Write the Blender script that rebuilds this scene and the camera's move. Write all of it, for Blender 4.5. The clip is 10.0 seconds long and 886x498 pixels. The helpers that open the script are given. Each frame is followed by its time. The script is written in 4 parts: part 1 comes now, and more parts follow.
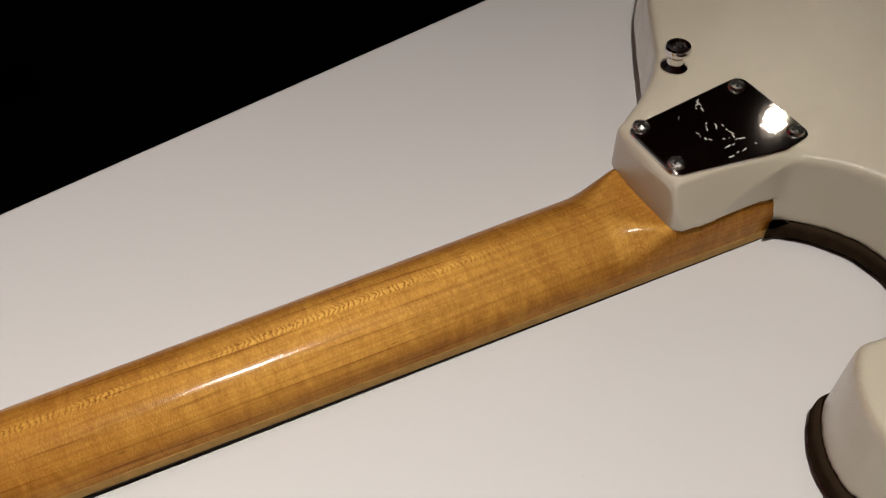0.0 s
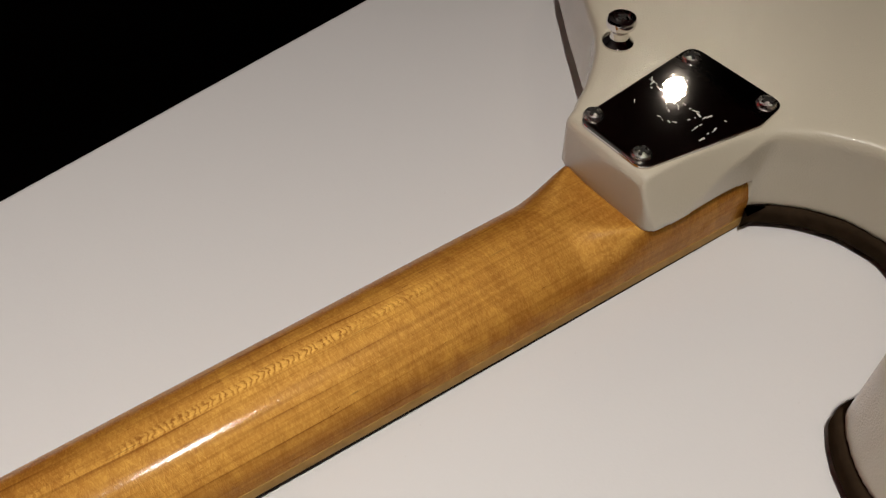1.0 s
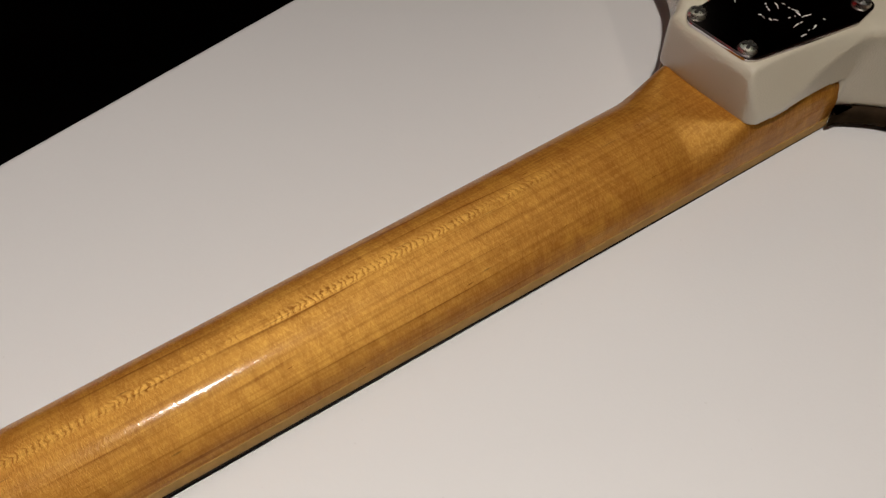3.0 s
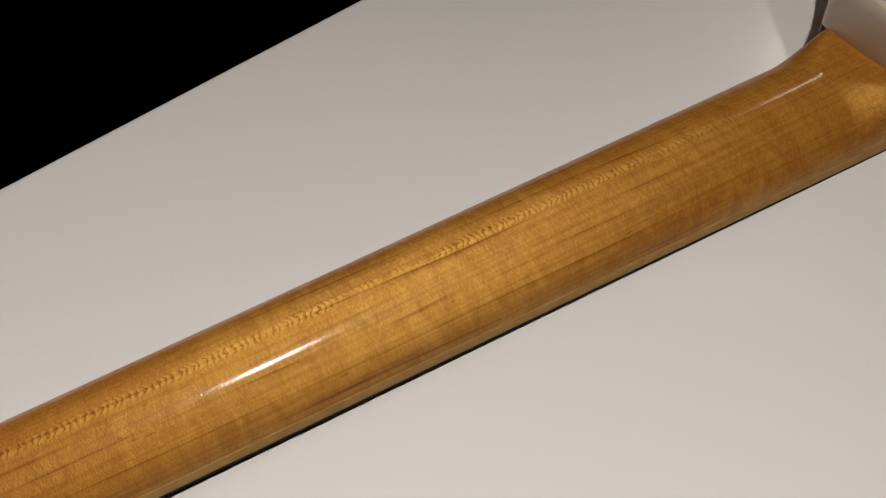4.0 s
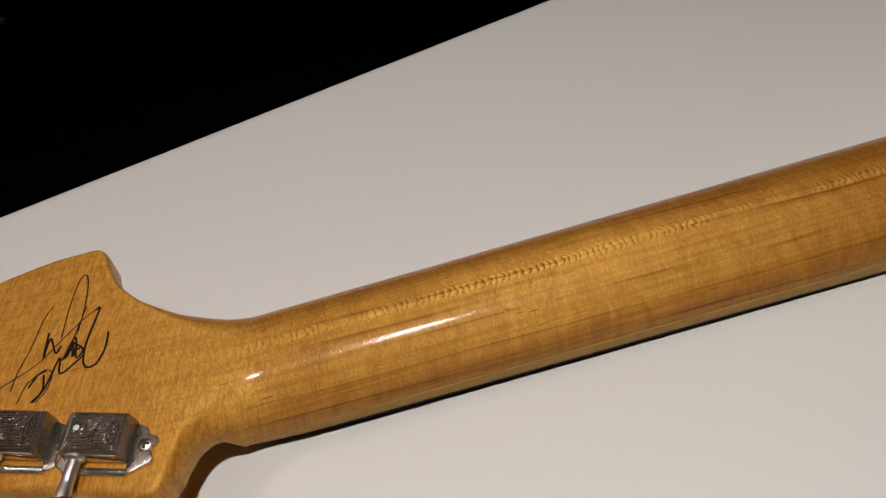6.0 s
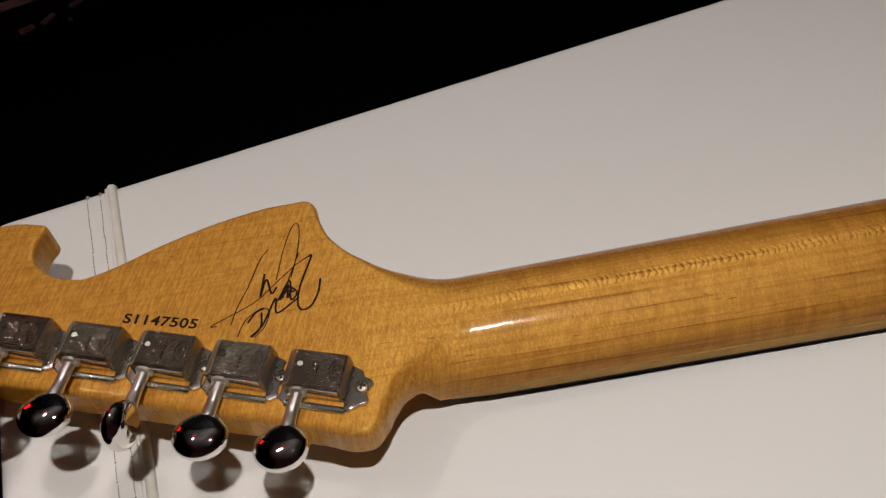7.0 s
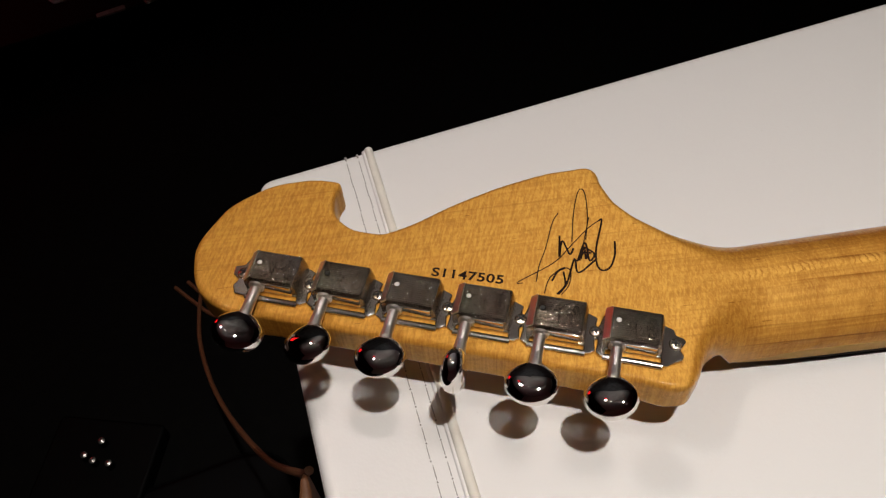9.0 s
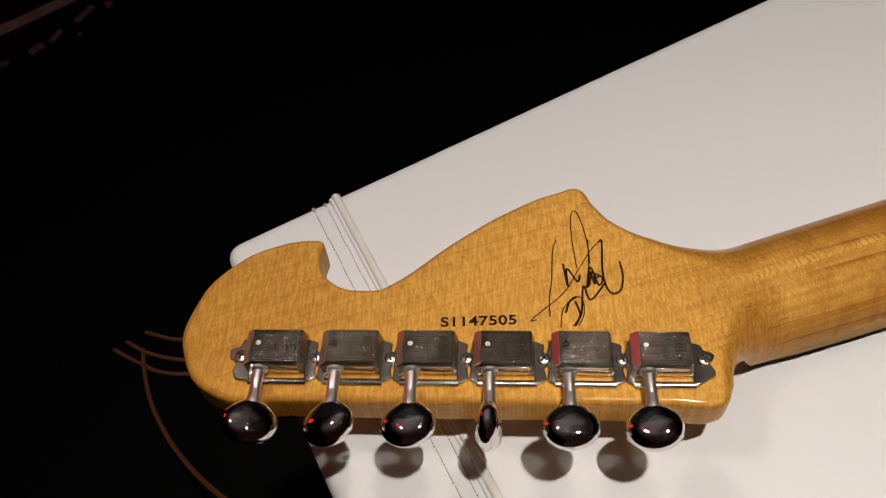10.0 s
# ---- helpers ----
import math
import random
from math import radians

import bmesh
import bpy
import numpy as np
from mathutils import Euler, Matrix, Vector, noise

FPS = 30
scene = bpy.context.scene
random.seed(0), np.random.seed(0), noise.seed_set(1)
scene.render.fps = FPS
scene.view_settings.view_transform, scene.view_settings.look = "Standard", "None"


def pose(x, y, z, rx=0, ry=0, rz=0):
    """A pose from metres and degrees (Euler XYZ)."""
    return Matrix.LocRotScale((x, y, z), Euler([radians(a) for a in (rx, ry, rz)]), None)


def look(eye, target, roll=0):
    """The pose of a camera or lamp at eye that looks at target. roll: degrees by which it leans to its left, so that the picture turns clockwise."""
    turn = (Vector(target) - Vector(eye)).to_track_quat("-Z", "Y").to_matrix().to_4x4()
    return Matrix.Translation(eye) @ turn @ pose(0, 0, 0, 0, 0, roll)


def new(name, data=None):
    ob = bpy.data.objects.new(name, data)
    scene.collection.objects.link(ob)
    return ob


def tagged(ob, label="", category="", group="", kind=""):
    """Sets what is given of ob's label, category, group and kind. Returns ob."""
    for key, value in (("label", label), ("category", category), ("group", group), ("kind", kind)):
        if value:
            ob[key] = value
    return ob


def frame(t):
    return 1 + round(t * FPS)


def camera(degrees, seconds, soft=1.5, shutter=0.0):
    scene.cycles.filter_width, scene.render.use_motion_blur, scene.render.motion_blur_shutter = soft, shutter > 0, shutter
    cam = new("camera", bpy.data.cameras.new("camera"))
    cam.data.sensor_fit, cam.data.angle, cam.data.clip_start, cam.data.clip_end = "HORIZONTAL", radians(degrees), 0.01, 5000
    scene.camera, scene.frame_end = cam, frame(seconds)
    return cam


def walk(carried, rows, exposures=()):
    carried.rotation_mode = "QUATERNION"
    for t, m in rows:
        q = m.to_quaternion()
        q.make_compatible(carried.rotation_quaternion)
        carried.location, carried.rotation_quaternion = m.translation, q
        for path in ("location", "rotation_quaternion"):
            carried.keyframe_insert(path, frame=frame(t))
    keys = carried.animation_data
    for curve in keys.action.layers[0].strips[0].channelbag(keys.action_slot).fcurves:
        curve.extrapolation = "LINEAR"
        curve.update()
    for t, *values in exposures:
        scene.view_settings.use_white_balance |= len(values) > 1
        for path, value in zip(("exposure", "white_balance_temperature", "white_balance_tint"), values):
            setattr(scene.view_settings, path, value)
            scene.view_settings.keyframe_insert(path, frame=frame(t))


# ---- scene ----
cam = camera(56.04, 10.0, 1.3)
ROWS = [
    (0, 0.2135, -0.2164, 0.3129, 41.25, 1.28, -24.98),
    (0.5, 0.2321, -0.1816, 0.2881, 41.21, 0.85, -27.26),
    (1, 0.2284, -0.1660, 0.2749, 40.79, 1.13, -33.62),
    (1.5, 0.2158, -0.1639, 0.2706, 40.20, 0.50, -36.22),
    (2, 0.1990, -0.1626, 0.2681, 39.48, 0.26, -36.06),
    (2.2, 0.1887, -0.1608, 0.2699, 39.26, 0.11, -35.95),
    (3.3, 0.1600, -0.1658, 0.2676, 37.97, 0.98, -33.18),
    (3.5, 0.1531, -0.1665, 0.2665, 38.00, 1.43, -32.23),
    (4, 0.1299, -0.1609, 0.2605, 37.99, 2.28, -28.92),
    (4.5, 0.1078, -0.1558, 0.2602, 37.52, 3.41, -24.39),
    (5, 0.0898, -0.1543, 0.2620, 37.12, 4.08, -21.18),
    (5.2, 0.0789, -0.1529, 0.2610, 36.94, 4.21, -19.95),
    (6.3, 0.0211, -0.1506, 0.2566, 37.26, 2.66, -15.19),
    (6.5, 0.0095, -0.1516, 0.2577, 37.29, 2.60, -13.58),
    (7, -0.0145, -0.1508, 0.2616, 37.26, 2.86, -10.35),
    (7.5, -0.0441, -0.1582, 0.2721, 36.88, 3.81, -6.75),
    (8, -0.0720, -0.1580, 0.2730, 36.50, 4.43, -4.26),
    (8.5, -0.0865, -0.1561, 0.2806, 36.01, 4.02, -3.97),
    (9, -0.1041, -0.1508, 0.2740, 36.16, 3.75, -6.84),
    (9.5, -0.1235, -0.1399, 0.2809, 35.42, 2.84, -12.25),
    (10, -0.1282, -0.1233, 0.2748, 35.29, 4.19, -17.27),
]
EXPOSURES = [(0, 0.13), (0.5, 0.08), (1, 0.11), (1.5, 0.06), (2, 0.05), (3.5, -0.03), (4.5, -0.19), (5, -0.22), (6.5, -0.24), (7, -0.26), (7.5, -0.12), (8, 0.03), (9, 0.02), (10, 0.04)]
walk(cam, [(t, pose(x, y, z, rx, ry, rz)) for t, x, y, z, rx, ry, rz in ROWS], EXPOSURES)

# ---- light: a dark venue with a few small ceiling spotlights ----
world = bpy.data.worlds.new("dark_room")
scene.world = world
world.use_nodes = True
world.node_tree.nodes["Background"].inputs["Color"].default_value = (0.9, 0.75, 0.6, 1)
world.node_tree.nodes["Background"].inputs["Strength"].default_value = 0.0012


def ceiling_lamp(name, place, aim, watts, size, colour, spread):
    lamp = bpy.data.lights.new(name, "AREA")
    lamp.shape, lamp.size, lamp.energy, lamp.color = "DISK", size, watts, colour
    lamp.spread = radians(spread)
    ob = new(name, lamp)
    ob.matrix_world = look(place, aim)
    return ob


WARM = (1.0, 0.942, 0.876)
ceiling_lamp("key_spotlight", (0.20, -0.34, 2.10), (0.07, -0.30, 0.0), 3.35, 0.07, WARM, 50)
ceiling_lamp("side_spotlight", (-0.99, 0.60, 1.90), (-0.22, -0.02, 0.0), 0.20, 0.11, WARM, 26)
ceiling_lamp("stage_spotlight", (2.10, 1.27, 1.57), (0.3, 0.0, 0.0), 0.075, 0.058, (1.0, 0.88, 0.74), 34)
# two unseen lamps, added so that the chrome mirrors a grey ceiling
ceiling_lamp("ceiling_fill", (-0.90, 0.90, 0.60), (-0.90, 0.90, 2.75), 1.5, 0.20, (1.0, 0.95, 0.90), 95)
ceiling_lamp("ceiling_fill", (0.10, 2.60, 0.60), (0.10, 2.60, 2.75), 2.4, 0.20, (1.0, 0.95, 0.90), 95)
ceiling_lamp("ceiling_spotlight", (-0.62, 0.35, 2.60), (-0.3, 0.2, 0.0), 0.015, 0.035, WARM, 120)
ceiling_lamp("ceiling_spotlight", (0.55, 0.30, 2.60), (0.2, 0.2, 0.0), 0.015, 0.035, WARM, 120)
for x in (-1.5, -0.7, 0.1, 0.9):
    ceiling_lamp("ceiling_spotlight", (x, -1.35, 2.60), (x * 0.5, 0.0, 0.0), 0.012, 0.04, WARM, 120)


# ---- node helpers ----
class Nodes:
    """A small wrapper that builds a node material."""

    def __init__(self, name):
        self.mat = bpy.data.materials.new(name)
        self.mat.use_nodes = True
        self.tree = self.mat.node_tree
        self.bsdf = self.tree.nodes["Principled BSDF"]
        self.place = self.tree.nodes.new("ShaderNodeTexCoord").outputs["Object"]

    def link(self, a, b):
        self.tree.links.new(a, b)

    def add(self, kind, **values):
        node = self.tree.nodes.new(kind)
        for key, value in values.items():
            node.inputs[key].default_value = value
        return node

    def scaled(self, scale, turn=(0, 0, 0), move=(0, 0, 0)):
        node = self.add("ShaderNodeMapping", Scale=scale, Rotation=turn, Location=move)
        self.link(self.place, node.inputs["Vector"])
        return node.outputs["Vector"]

    def noise(self, scale, detail=3.0, rough=0.5, size=1.0, warp=0.0):
        node = self.add("ShaderNodeTexNoise", Scale=size, Detail=detail, Roughness=rough, Distortion=warp)
        self.link(self.scaled(scale), node.inputs["Vector"])
        return node.outputs["Fac"]

    def ramp(self, fac, *stops):
        node = self.add("ShaderNodeValToRGB")
        bar = node.color_ramp.elements
        while len(bar) < len(stops):
            bar.new(0.5)
        for spot, (at, colour) in zip(bar, stops):
            spot.position = at
            spot.color = (*colour, 1) if len(colour) == 3 else colour
        self.link(fac, node.inputs["Fac"])
        return node.outputs["Color"]

    def mixed(self, a, b, fac, blend="MIX"):
        node = self.tree.nodes.new("ShaderNodeMix")
        node.data_type, node.blend_type = "RGBA", blend
        for value, k in ((fac, 0), (a, 6), (b, 7)):
            if hasattr(value, "is_output"):
                self.link(value, node.inputs[k])
            elif k:
                node.inputs[k].default_value = (*value, 1)
            else:
                node.inputs[k].default_value = value
        return node.outputs[2]

    def maths(self, op, a, b=0.0):
        node = self.tree.nodes.new("ShaderNodeMath")
        node.operation = op
        for k, value in enumerate((a, b)):
            if hasattr(value, "is_output"):
                self.link(value, node.inputs[k])
            else:
                node.inputs[k].default_value = value
        return node.outputs[0]

    def bump(self, height, strength, distance):
        node = self.add("ShaderNodeBump", Strength=strength, Distance=distance)
        self.link(height, node.inputs["Height"])
        self.link(node.outputs["Normal"], self.bsdf.inputs["Normal"])
        return node

    def done(self, colour=None, **values):
        for key, value in values.items():
            slot = self.bsdf.inputs[key.replace("_", " ")]
            if hasattr(value, "is_output"):
                self.link(value, slot)
            else:
                slot.default_value = value
        if colour is not None:
            if hasattr(colour, "is_output"):
                self.link(colour, self.bsdf.inputs["Base Color"])
            else:
                self.bsdf.inputs["Base Color"].default_value = (*colour, 1)
        return self.mat


# ---- materials ----
STREAKS = ((0.2958, -0.0022, 0.0045), (0.3582, -0.0003, 0.0060), (0.2828, -0.0193, 0.0028), (0.2081, -0.0002, 0.0085), (0.1590, -0.0207, 0.0026),
           (0.1529, 0.0031, 0.0036), (0.2603, 0.0031, 0.0040), (0.1114, -0.0047, 0.0040), (0.0984, -0.0173, 0.0022), (0.3300, 0.0095, 0.0050))


def maple():
    n = Nodes("tinted_maple")
    axis = n.tree.nodes.new("ShaderNodeSeparateXYZ")
    n.link(n.place, axis.inputs[0])
    x, y, z = axis.outputs[0], axis.outputs[1], axis.outputs[2]
    white, black = (1, 1, 1), (0, 0, 0)
    neck_only = n.ramp(n.maths("MULTIPLY", n.maths("ADD", x, 0.03), 12.0), (0.0, black), (0.7, white))
    head_only = n.maths("SUBTRACT", 1.0, neck_only)
    clear = n.ramp(x, (0.300, white), (0.350, (0.12, 0.12, 0.12)))
    broad = n.noise((7, 60, 60), 3, 0.55)
    base = n.ramp(broad, (0.30, (0.315, 0.110, 0.011)), (0.70, (0.415, 0.158, 0.020)))
    # sheen put into the colour: darker towards the heel, paler on the headstock
    base = n.mixed(base, (0.30, 0.100, 0.012), n.ramp(x, (0.120, black), (0.370, (0.48, 0.48, 0.48))))
    base = n.mixed(base, (0.58, 0.265, 0.038), n.ramp(x, (-0.02, (0.32, 0.32, 0.32)), (0.03, black)))
    # soft curly blotches of uneven size
    curl = n.noise((95, 32, 32), 3, 0.55, 1.0, 1.6)
    patch = n.ramp(n.noise((14, 40, 40), 2, 0.5), (0.30, (0.25, 0.25, 0.25)), (0.66, white))
    patch = n.maths("MULTIPLY", patch, n.maths("ADD", n.maths("ADD", n.maths("MULTIPLY", neck_only, 0.6), n.ramp(x, (0.22, black), (0.34, (0.5, 0.5, 0.5)))), 0.4))
    base = n.mixed(base, (0.60, 0.285, 0.040), n.maths("MULTIPLY", n.maths("MULTIPLY", n.ramp(curl, (0.46, black), (0.68, white)), patch), 0.42))
    base = n.mixed(base, (0.25, 0.082, 0.012), n.maths("MULTIPLY", n.maths("MULTIPLY", n.ramp(curl, (0.30, white), (0.47, black)), patch), 0.40))
    # upright ripples on the headstock
    leaning = n.tree.nodes.new("ShaderNodeCombineXYZ")
    n.link(n.maths("MULTIPLY", n.maths("SUBTRACT", n.maths("MULTIPLY", x, 0.94), n.maths("MULTIPLY", y, 0.34)), 950.0), leaning.inputs[0])
    n.link(n.maths("MULTIPLY", n.maths("ADD", n.maths("MULTIPLY", y, 0.94), n.maths("MULTIPLY", x, 0.34)), 150.0), leaning.inputs[1])
    strokes = n.add("ShaderNodeTexNoise", Scale=1.0, Detail=2.0, Roughness=0.5, Distortion=0.2)
    n.link(leaning.outputs[0], strokes.inputs["Vector"])
    ripple = strokes.outputs["Fac"]
    base = n.mixed(base, (0.70, 0.38, 0.075), n.maths("MULTIPLY", n.maths("MULTIPLY", n.ramp(ripple, (0.49, black), (0.60, white)), head_only), 0.32))
    base = n.mixed(base, (0.24, 0.085, 0.012), n.maths("MULTIPLY", n.maths("MULTIPLY", n.ramp(ripple, (0.36, white), (0.47, black)), head_only), 0.36))
    # fine mottling everywhere
    mottle = n.noise((1150, 480, 480), 2, 0.5, 1.0, 1.0)
    crown = n.ramp(n.maths("MULTIPLY", z, 40.0), (0.42, (0.25, 0.25, 0.25)), (0.78, white))
    near = n.ramp(n.maths("MULTIPLY", n.maths("ABSOLUTE", n.maths("ADD", x, 0.012)), 14.0), (0.15, white), (1.0, black))
    some = n.maths("MULTIPLY", n.maths("ADD", n.maths("MULTIPLY", near, 0.20), 0.16), crown)
    base = n.mixed(base, (0.64, 0.325, 0.055), n.maths("MULTIPLY", n.ramp(mottle, (0.48, black), (0.66, white)), some))
    base = n.mixed(base, (0.26, 0.090, 0.014), n.maths("MULTIPLY", n.ramp(mottle, (0.34, white), (0.48, black)), n.maths("MULTIPLY", some, 0.65)))
    # long fine fibres
    fibre = n.noise((11, 640, 640), 4, 0.6)
    base = n.mixed(base, (0.22, 0.075, 0.012), n.maths("MULTIPLY", n.ramp(fibre, (0.46, black), (0.66, white)), n.maths("ADD", n.maths("MULTIPLY", neck_only, 0.26), 0.12)))
    # growth rings: thin darker lines that run the length, softly shaded on one side
    wander = n.maths("MULTIPLY", n.maths("SUBTRACT", n.noise((5, 40, 40), 2, 0.5), 0.5), 0.0075)
    tilted = n.maths("ADD", n.maths("ADD", y, n.maths("MULTIPLY", z, 0.55)), wander)
    uneven = n.maths("MULTIPLY", n.maths("SUBTRACT", n.noise((2.2, 75, 75), 2, 0.5), 0.5), 0.011)
    bent = n.maths("ADD", n.maths("ADD", tilted, uneven), n.maths("MULTIPLY", x, 0.012))
    ring = n.maths("FRACT", n.maths("MULTIPLY", n.maths("ADD", bent, 1.0), 135.0))
    line = n.ramp(ring, (0.0, black), (0.60, (0.05, 0.05, 0.05)), (0.86, (0.30, 0.30, 0.30)), (0.925, white), (0.965, white), (0.985, black))
    broken = n.ramp(n.noise((13, 120, 120), 3, 0.6), (0.42, (0.05, 0.05, 0.05)), (0.62, white))
    grown = n.maths("MULTIPLY", n.maths("MULTIPLY", n.maths("MULTIPLY", line, broken), clear), n.maths("ADD", n.maths("MULTIPLY", neck_only, 0.50), 0.28))
    base = n.mixed(base, (0.17, 0.048, 0.006), grown)
    # a band of ray flecks along the spine: small stacked arcs, shown in patches
    side = n.maths("ADD", n.maths("ADD", y, -0.0006), n.maths("MULTIPLY", wander, 0.30))
    band = n.ramp(n.maths("MULTIPLY", n.maths("ABSOLUTE", side), 195.0), (0.22, white), (0.48, black))
    bow = n.maths("MULTIPLY", n.maths("MULTIPLY", side, side), 150.0)
    shove = n.maths("MULTIPLY", n.maths("SUBTRACT", n.noise((260, 280, 280), 3, 0.6), 0.5), 0.0056)
    cell = n.maths("FRACT", n.maths("MULTIPLY", n.maths("ADD", n.maths("ADD", n.maths("ADD", x, bow), shove), 1.0), 430.0))
    shown = n.maths("MULTIPLY", band, n.ramp(n.noise((52, 150, 150), 2.5, 0.55), (0.36, (0.12, 0.12, 0.12)), (0.54, white)))
    shown = n.maths("MULTIPLY", n.maths("MULTIPLY", shown, neck_only), clear)
    ray = n.ramp(cell, (0.0, black), (0.16, black), (0.36, white), (0.70, (0.55, 0.55, 0.55)), (1.0, black))
    outline = n.maths("MULTIPLY", n.ramp(cell, (0.0, white), (0.16, black), (0.90, black), (1.0, white)), shown)
    base = n.mixed(base, (0.62, 0.32, 0.060), n.maths("MULTIPLY", n.maths("MULTIPLY", ray, shown), 0.60))
    base = n.mixed(base, (0.13, 0.042, 0.008), n.maths("MULTIPLY", outline, 0.46))
    # short pores
    pore = n.ramp(n.noise((130, 1000, 1000), 1, 0.4), (0.755, black), (0.79, white))
    base = n.mixed(base, (0.11, 0.035, 0.006), n.maths("MULTIPLY", pore, 0.5))
    # mineral streaks
    for sx, sy, long in STREAKS:
        spot = n.add("ShaderNodeMapping", Location=(-sx / long, -sy / 0.00028, 0), Scale=(1 / long, 1 / 0.00028, 0))
        n.link(n.place, spot.inputs["Vector"])
        size = n.tree.nodes.new("ShaderNodeVectorMath")
        size.operation = "LENGTH"
        n.link(spot.outputs[0], size.inputs[0])
        base = n.mixed(base, (0.075, 0.020, 0.005), n.maths("MULTIPLY", n.ramp(size.outputs["Value"], (0.35, white), (1.0, black)), 0.75))
    figure = n.maths("ADD", n.maths("MULTIPLY", curl, 0.55), n.maths("MULTIPLY", n.maths("MULTIPLY", ray, shown), 0.5))
    relief = n.bump(n.maths("ADD", n.maths("MULTIPLY", figure, 0.4), n.maths("MULTIPLY", mottle, 0.60)), 0.26, 0.0006)
    skin = n.add("ShaderNodeBump", Strength=0.10, Distance=0.0003)
    n.link(mottle, skin.inputs["Height"])
    n.link(skin.outputs["Normal"], n.bsdf.inputs["Coat Normal"])
    # the fibres run along x: their golden sheen is narrow along the grain, wide across it, and strongest in the curls
    grain = n.tree.nodes.new("ShaderNodeCombineXYZ")
    grain.inputs[0].default_value = 1.0
    sheen = n.add("ShaderNodeBsdfAnisotropic", Color=(0.98, 0.580, 0.140, 1), Roughness=0.575, Anisotropy=0.40)
    sheen.distribution = "BECKMANN"
    n.link(grain.outputs[0], sheen.inputs["Tangent"])
    # the grain runs out of the surface a little, towards the headstock
    dive = n.tree.nodes.new("ShaderNodeVectorMath")
    dive.operation = "ADD"
    dive.inputs[1].default_value = (-0.09, 0.0, 0.0)
    n.link(relief.outputs["Normal"], dive.inputs[0])
    straight = n.tree.nodes.new("ShaderNodeVectorMath")
    straight.operation = "NORMALIZE"
    n.link(dive.outputs[0], straight.inputs[0])
    n.link(straight.outputs[0], sheen.inputs["Normal"])
    blend = n.tree.nodes.new("ShaderNodeMixShader")
    lively = n.maths("ADD", n.maths("MULTIPLY", figure, 0.31), n.maths("MULTIPLY", n.ramp(mottle, (0.36, black), (0.66, white)), 0.100))
    dull = n.maths("SUBTRACT", 1.0, n.maths("MULTIPLY", n.maths("MINIMUM", n.maths("ADD", n.maths("ADD", n.maths("ADD", grown, outline), pore), n.maths("MULTIPLY", n.ramp(fibre, (0.44, black), (0.66, white)), 0.55)), 1.0), 0.70))
    n.link(n.maths("MULTIPLY", n.maths("MULTIPLY", n.maths("ADD", 0.055, lively), dull), n.maths("ADD", 0.92, n.maths("MULTIPLY", neck_only, 0.13))), blend.inputs[0])
    n.link(n.bsdf.outputs[0], blend.inputs[1])
    n.link(sheen.outputs[0], blend.inputs[2])
    n.link(blend.outputs[0], n.tree.nodes["Material Output"].inputs["Surface"])
    return n.done(base, Roughness=0.30, Specular_IOR_Level=0.03, Coat_Weight=0.60, Coat_Roughness=0.105, Coat_IOR=1.25)


def rosewood():
    n = Nodes("dark_rosewood")
    streak = n.noise((20, 500, 500), 3, 0.55)
    base = n.ramp(streak, (0.3, (0.010, 0.006, 0.004)), (0.7, (0.024, 0.013, 0.008)))
    return n.done(base, Roughness=0.7, Specular_IOR_Level=0.08)


def cream_paint():
    n = Nodes("cream_lacquer")
    tone = n.ramp(n.noise((5, 5, 5), 3, 0.5), (0.3, (0.625, 0.560, 0.425)), (0.7, (0.685, 0.615, 0.485)))
    grime = n.ramp(n.noise((38, 60, 60), 4, 0.6), (0.62, (0, 0, 0)), (0.80, (1, 1, 1)))
    tone = n.mixed(tone, (0.46, 0.41, 0.31), n.maths("MULTIPLY", grime, 0.25))
    peel = n.bump(n.noise((1300, 1300, 1300), 2, 0.5), 0.45, 0.0004)
    n.link(peel.outputs["Normal"], n.bsdf.inputs["Coat Normal"])
    return n.done(tone, Roughness=0.36, Coat_Weight=1.0, Coat_Roughness=0.04)


def chrome(name="chrome", rough=0.025, tone=(0.74, 0.71, 0.68), speckle=0.0, wear=0.02, grain=1900):
    n = Nodes(name)
    smear = n.noise((grain,) * 3, 3, 0.6)
    grit = n.ramp(n.noise((160, 160, 160), 3, 0.6), (0.5, (rough,) * 3), (0.75, (rough + wear,) * 3))
    if speckle:
        n.bump(smear, speckle, 0.0004)
    return n.done(tone, Metallic=1.0, Roughness=grit)


def vinyl():
    n = Nodes("white_vinyl")
    tone = n.ramp(n.noise((2.2, 2.2, 2.2), 2, 0.5), (0.2, (0.708, 0.687, 0.676)), (0.8, (0.748, 0.727, 0.716)))
    speck = n.ramp(n.noise((420, 420, 420), 2, 0.5), (0.735, (0, 0, 0)), (0.78, (1, 1, 1)))
    tone = n.mixed(tone, (0.60, 0.57, 0.54), n.maths("MULTIPLY", speck, 0.35))
    grain = n.add("ShaderNodeTexVoronoi", Scale=900.0)
    n.link(n.place, grain.inputs["Vector"])
    n.bump(grain.outputs["Distance"], 0.05, 0.0003)
    return n.done(tone, Roughness=0.38, Coat_Weight=0.10, Coat_Roughness=0.16)


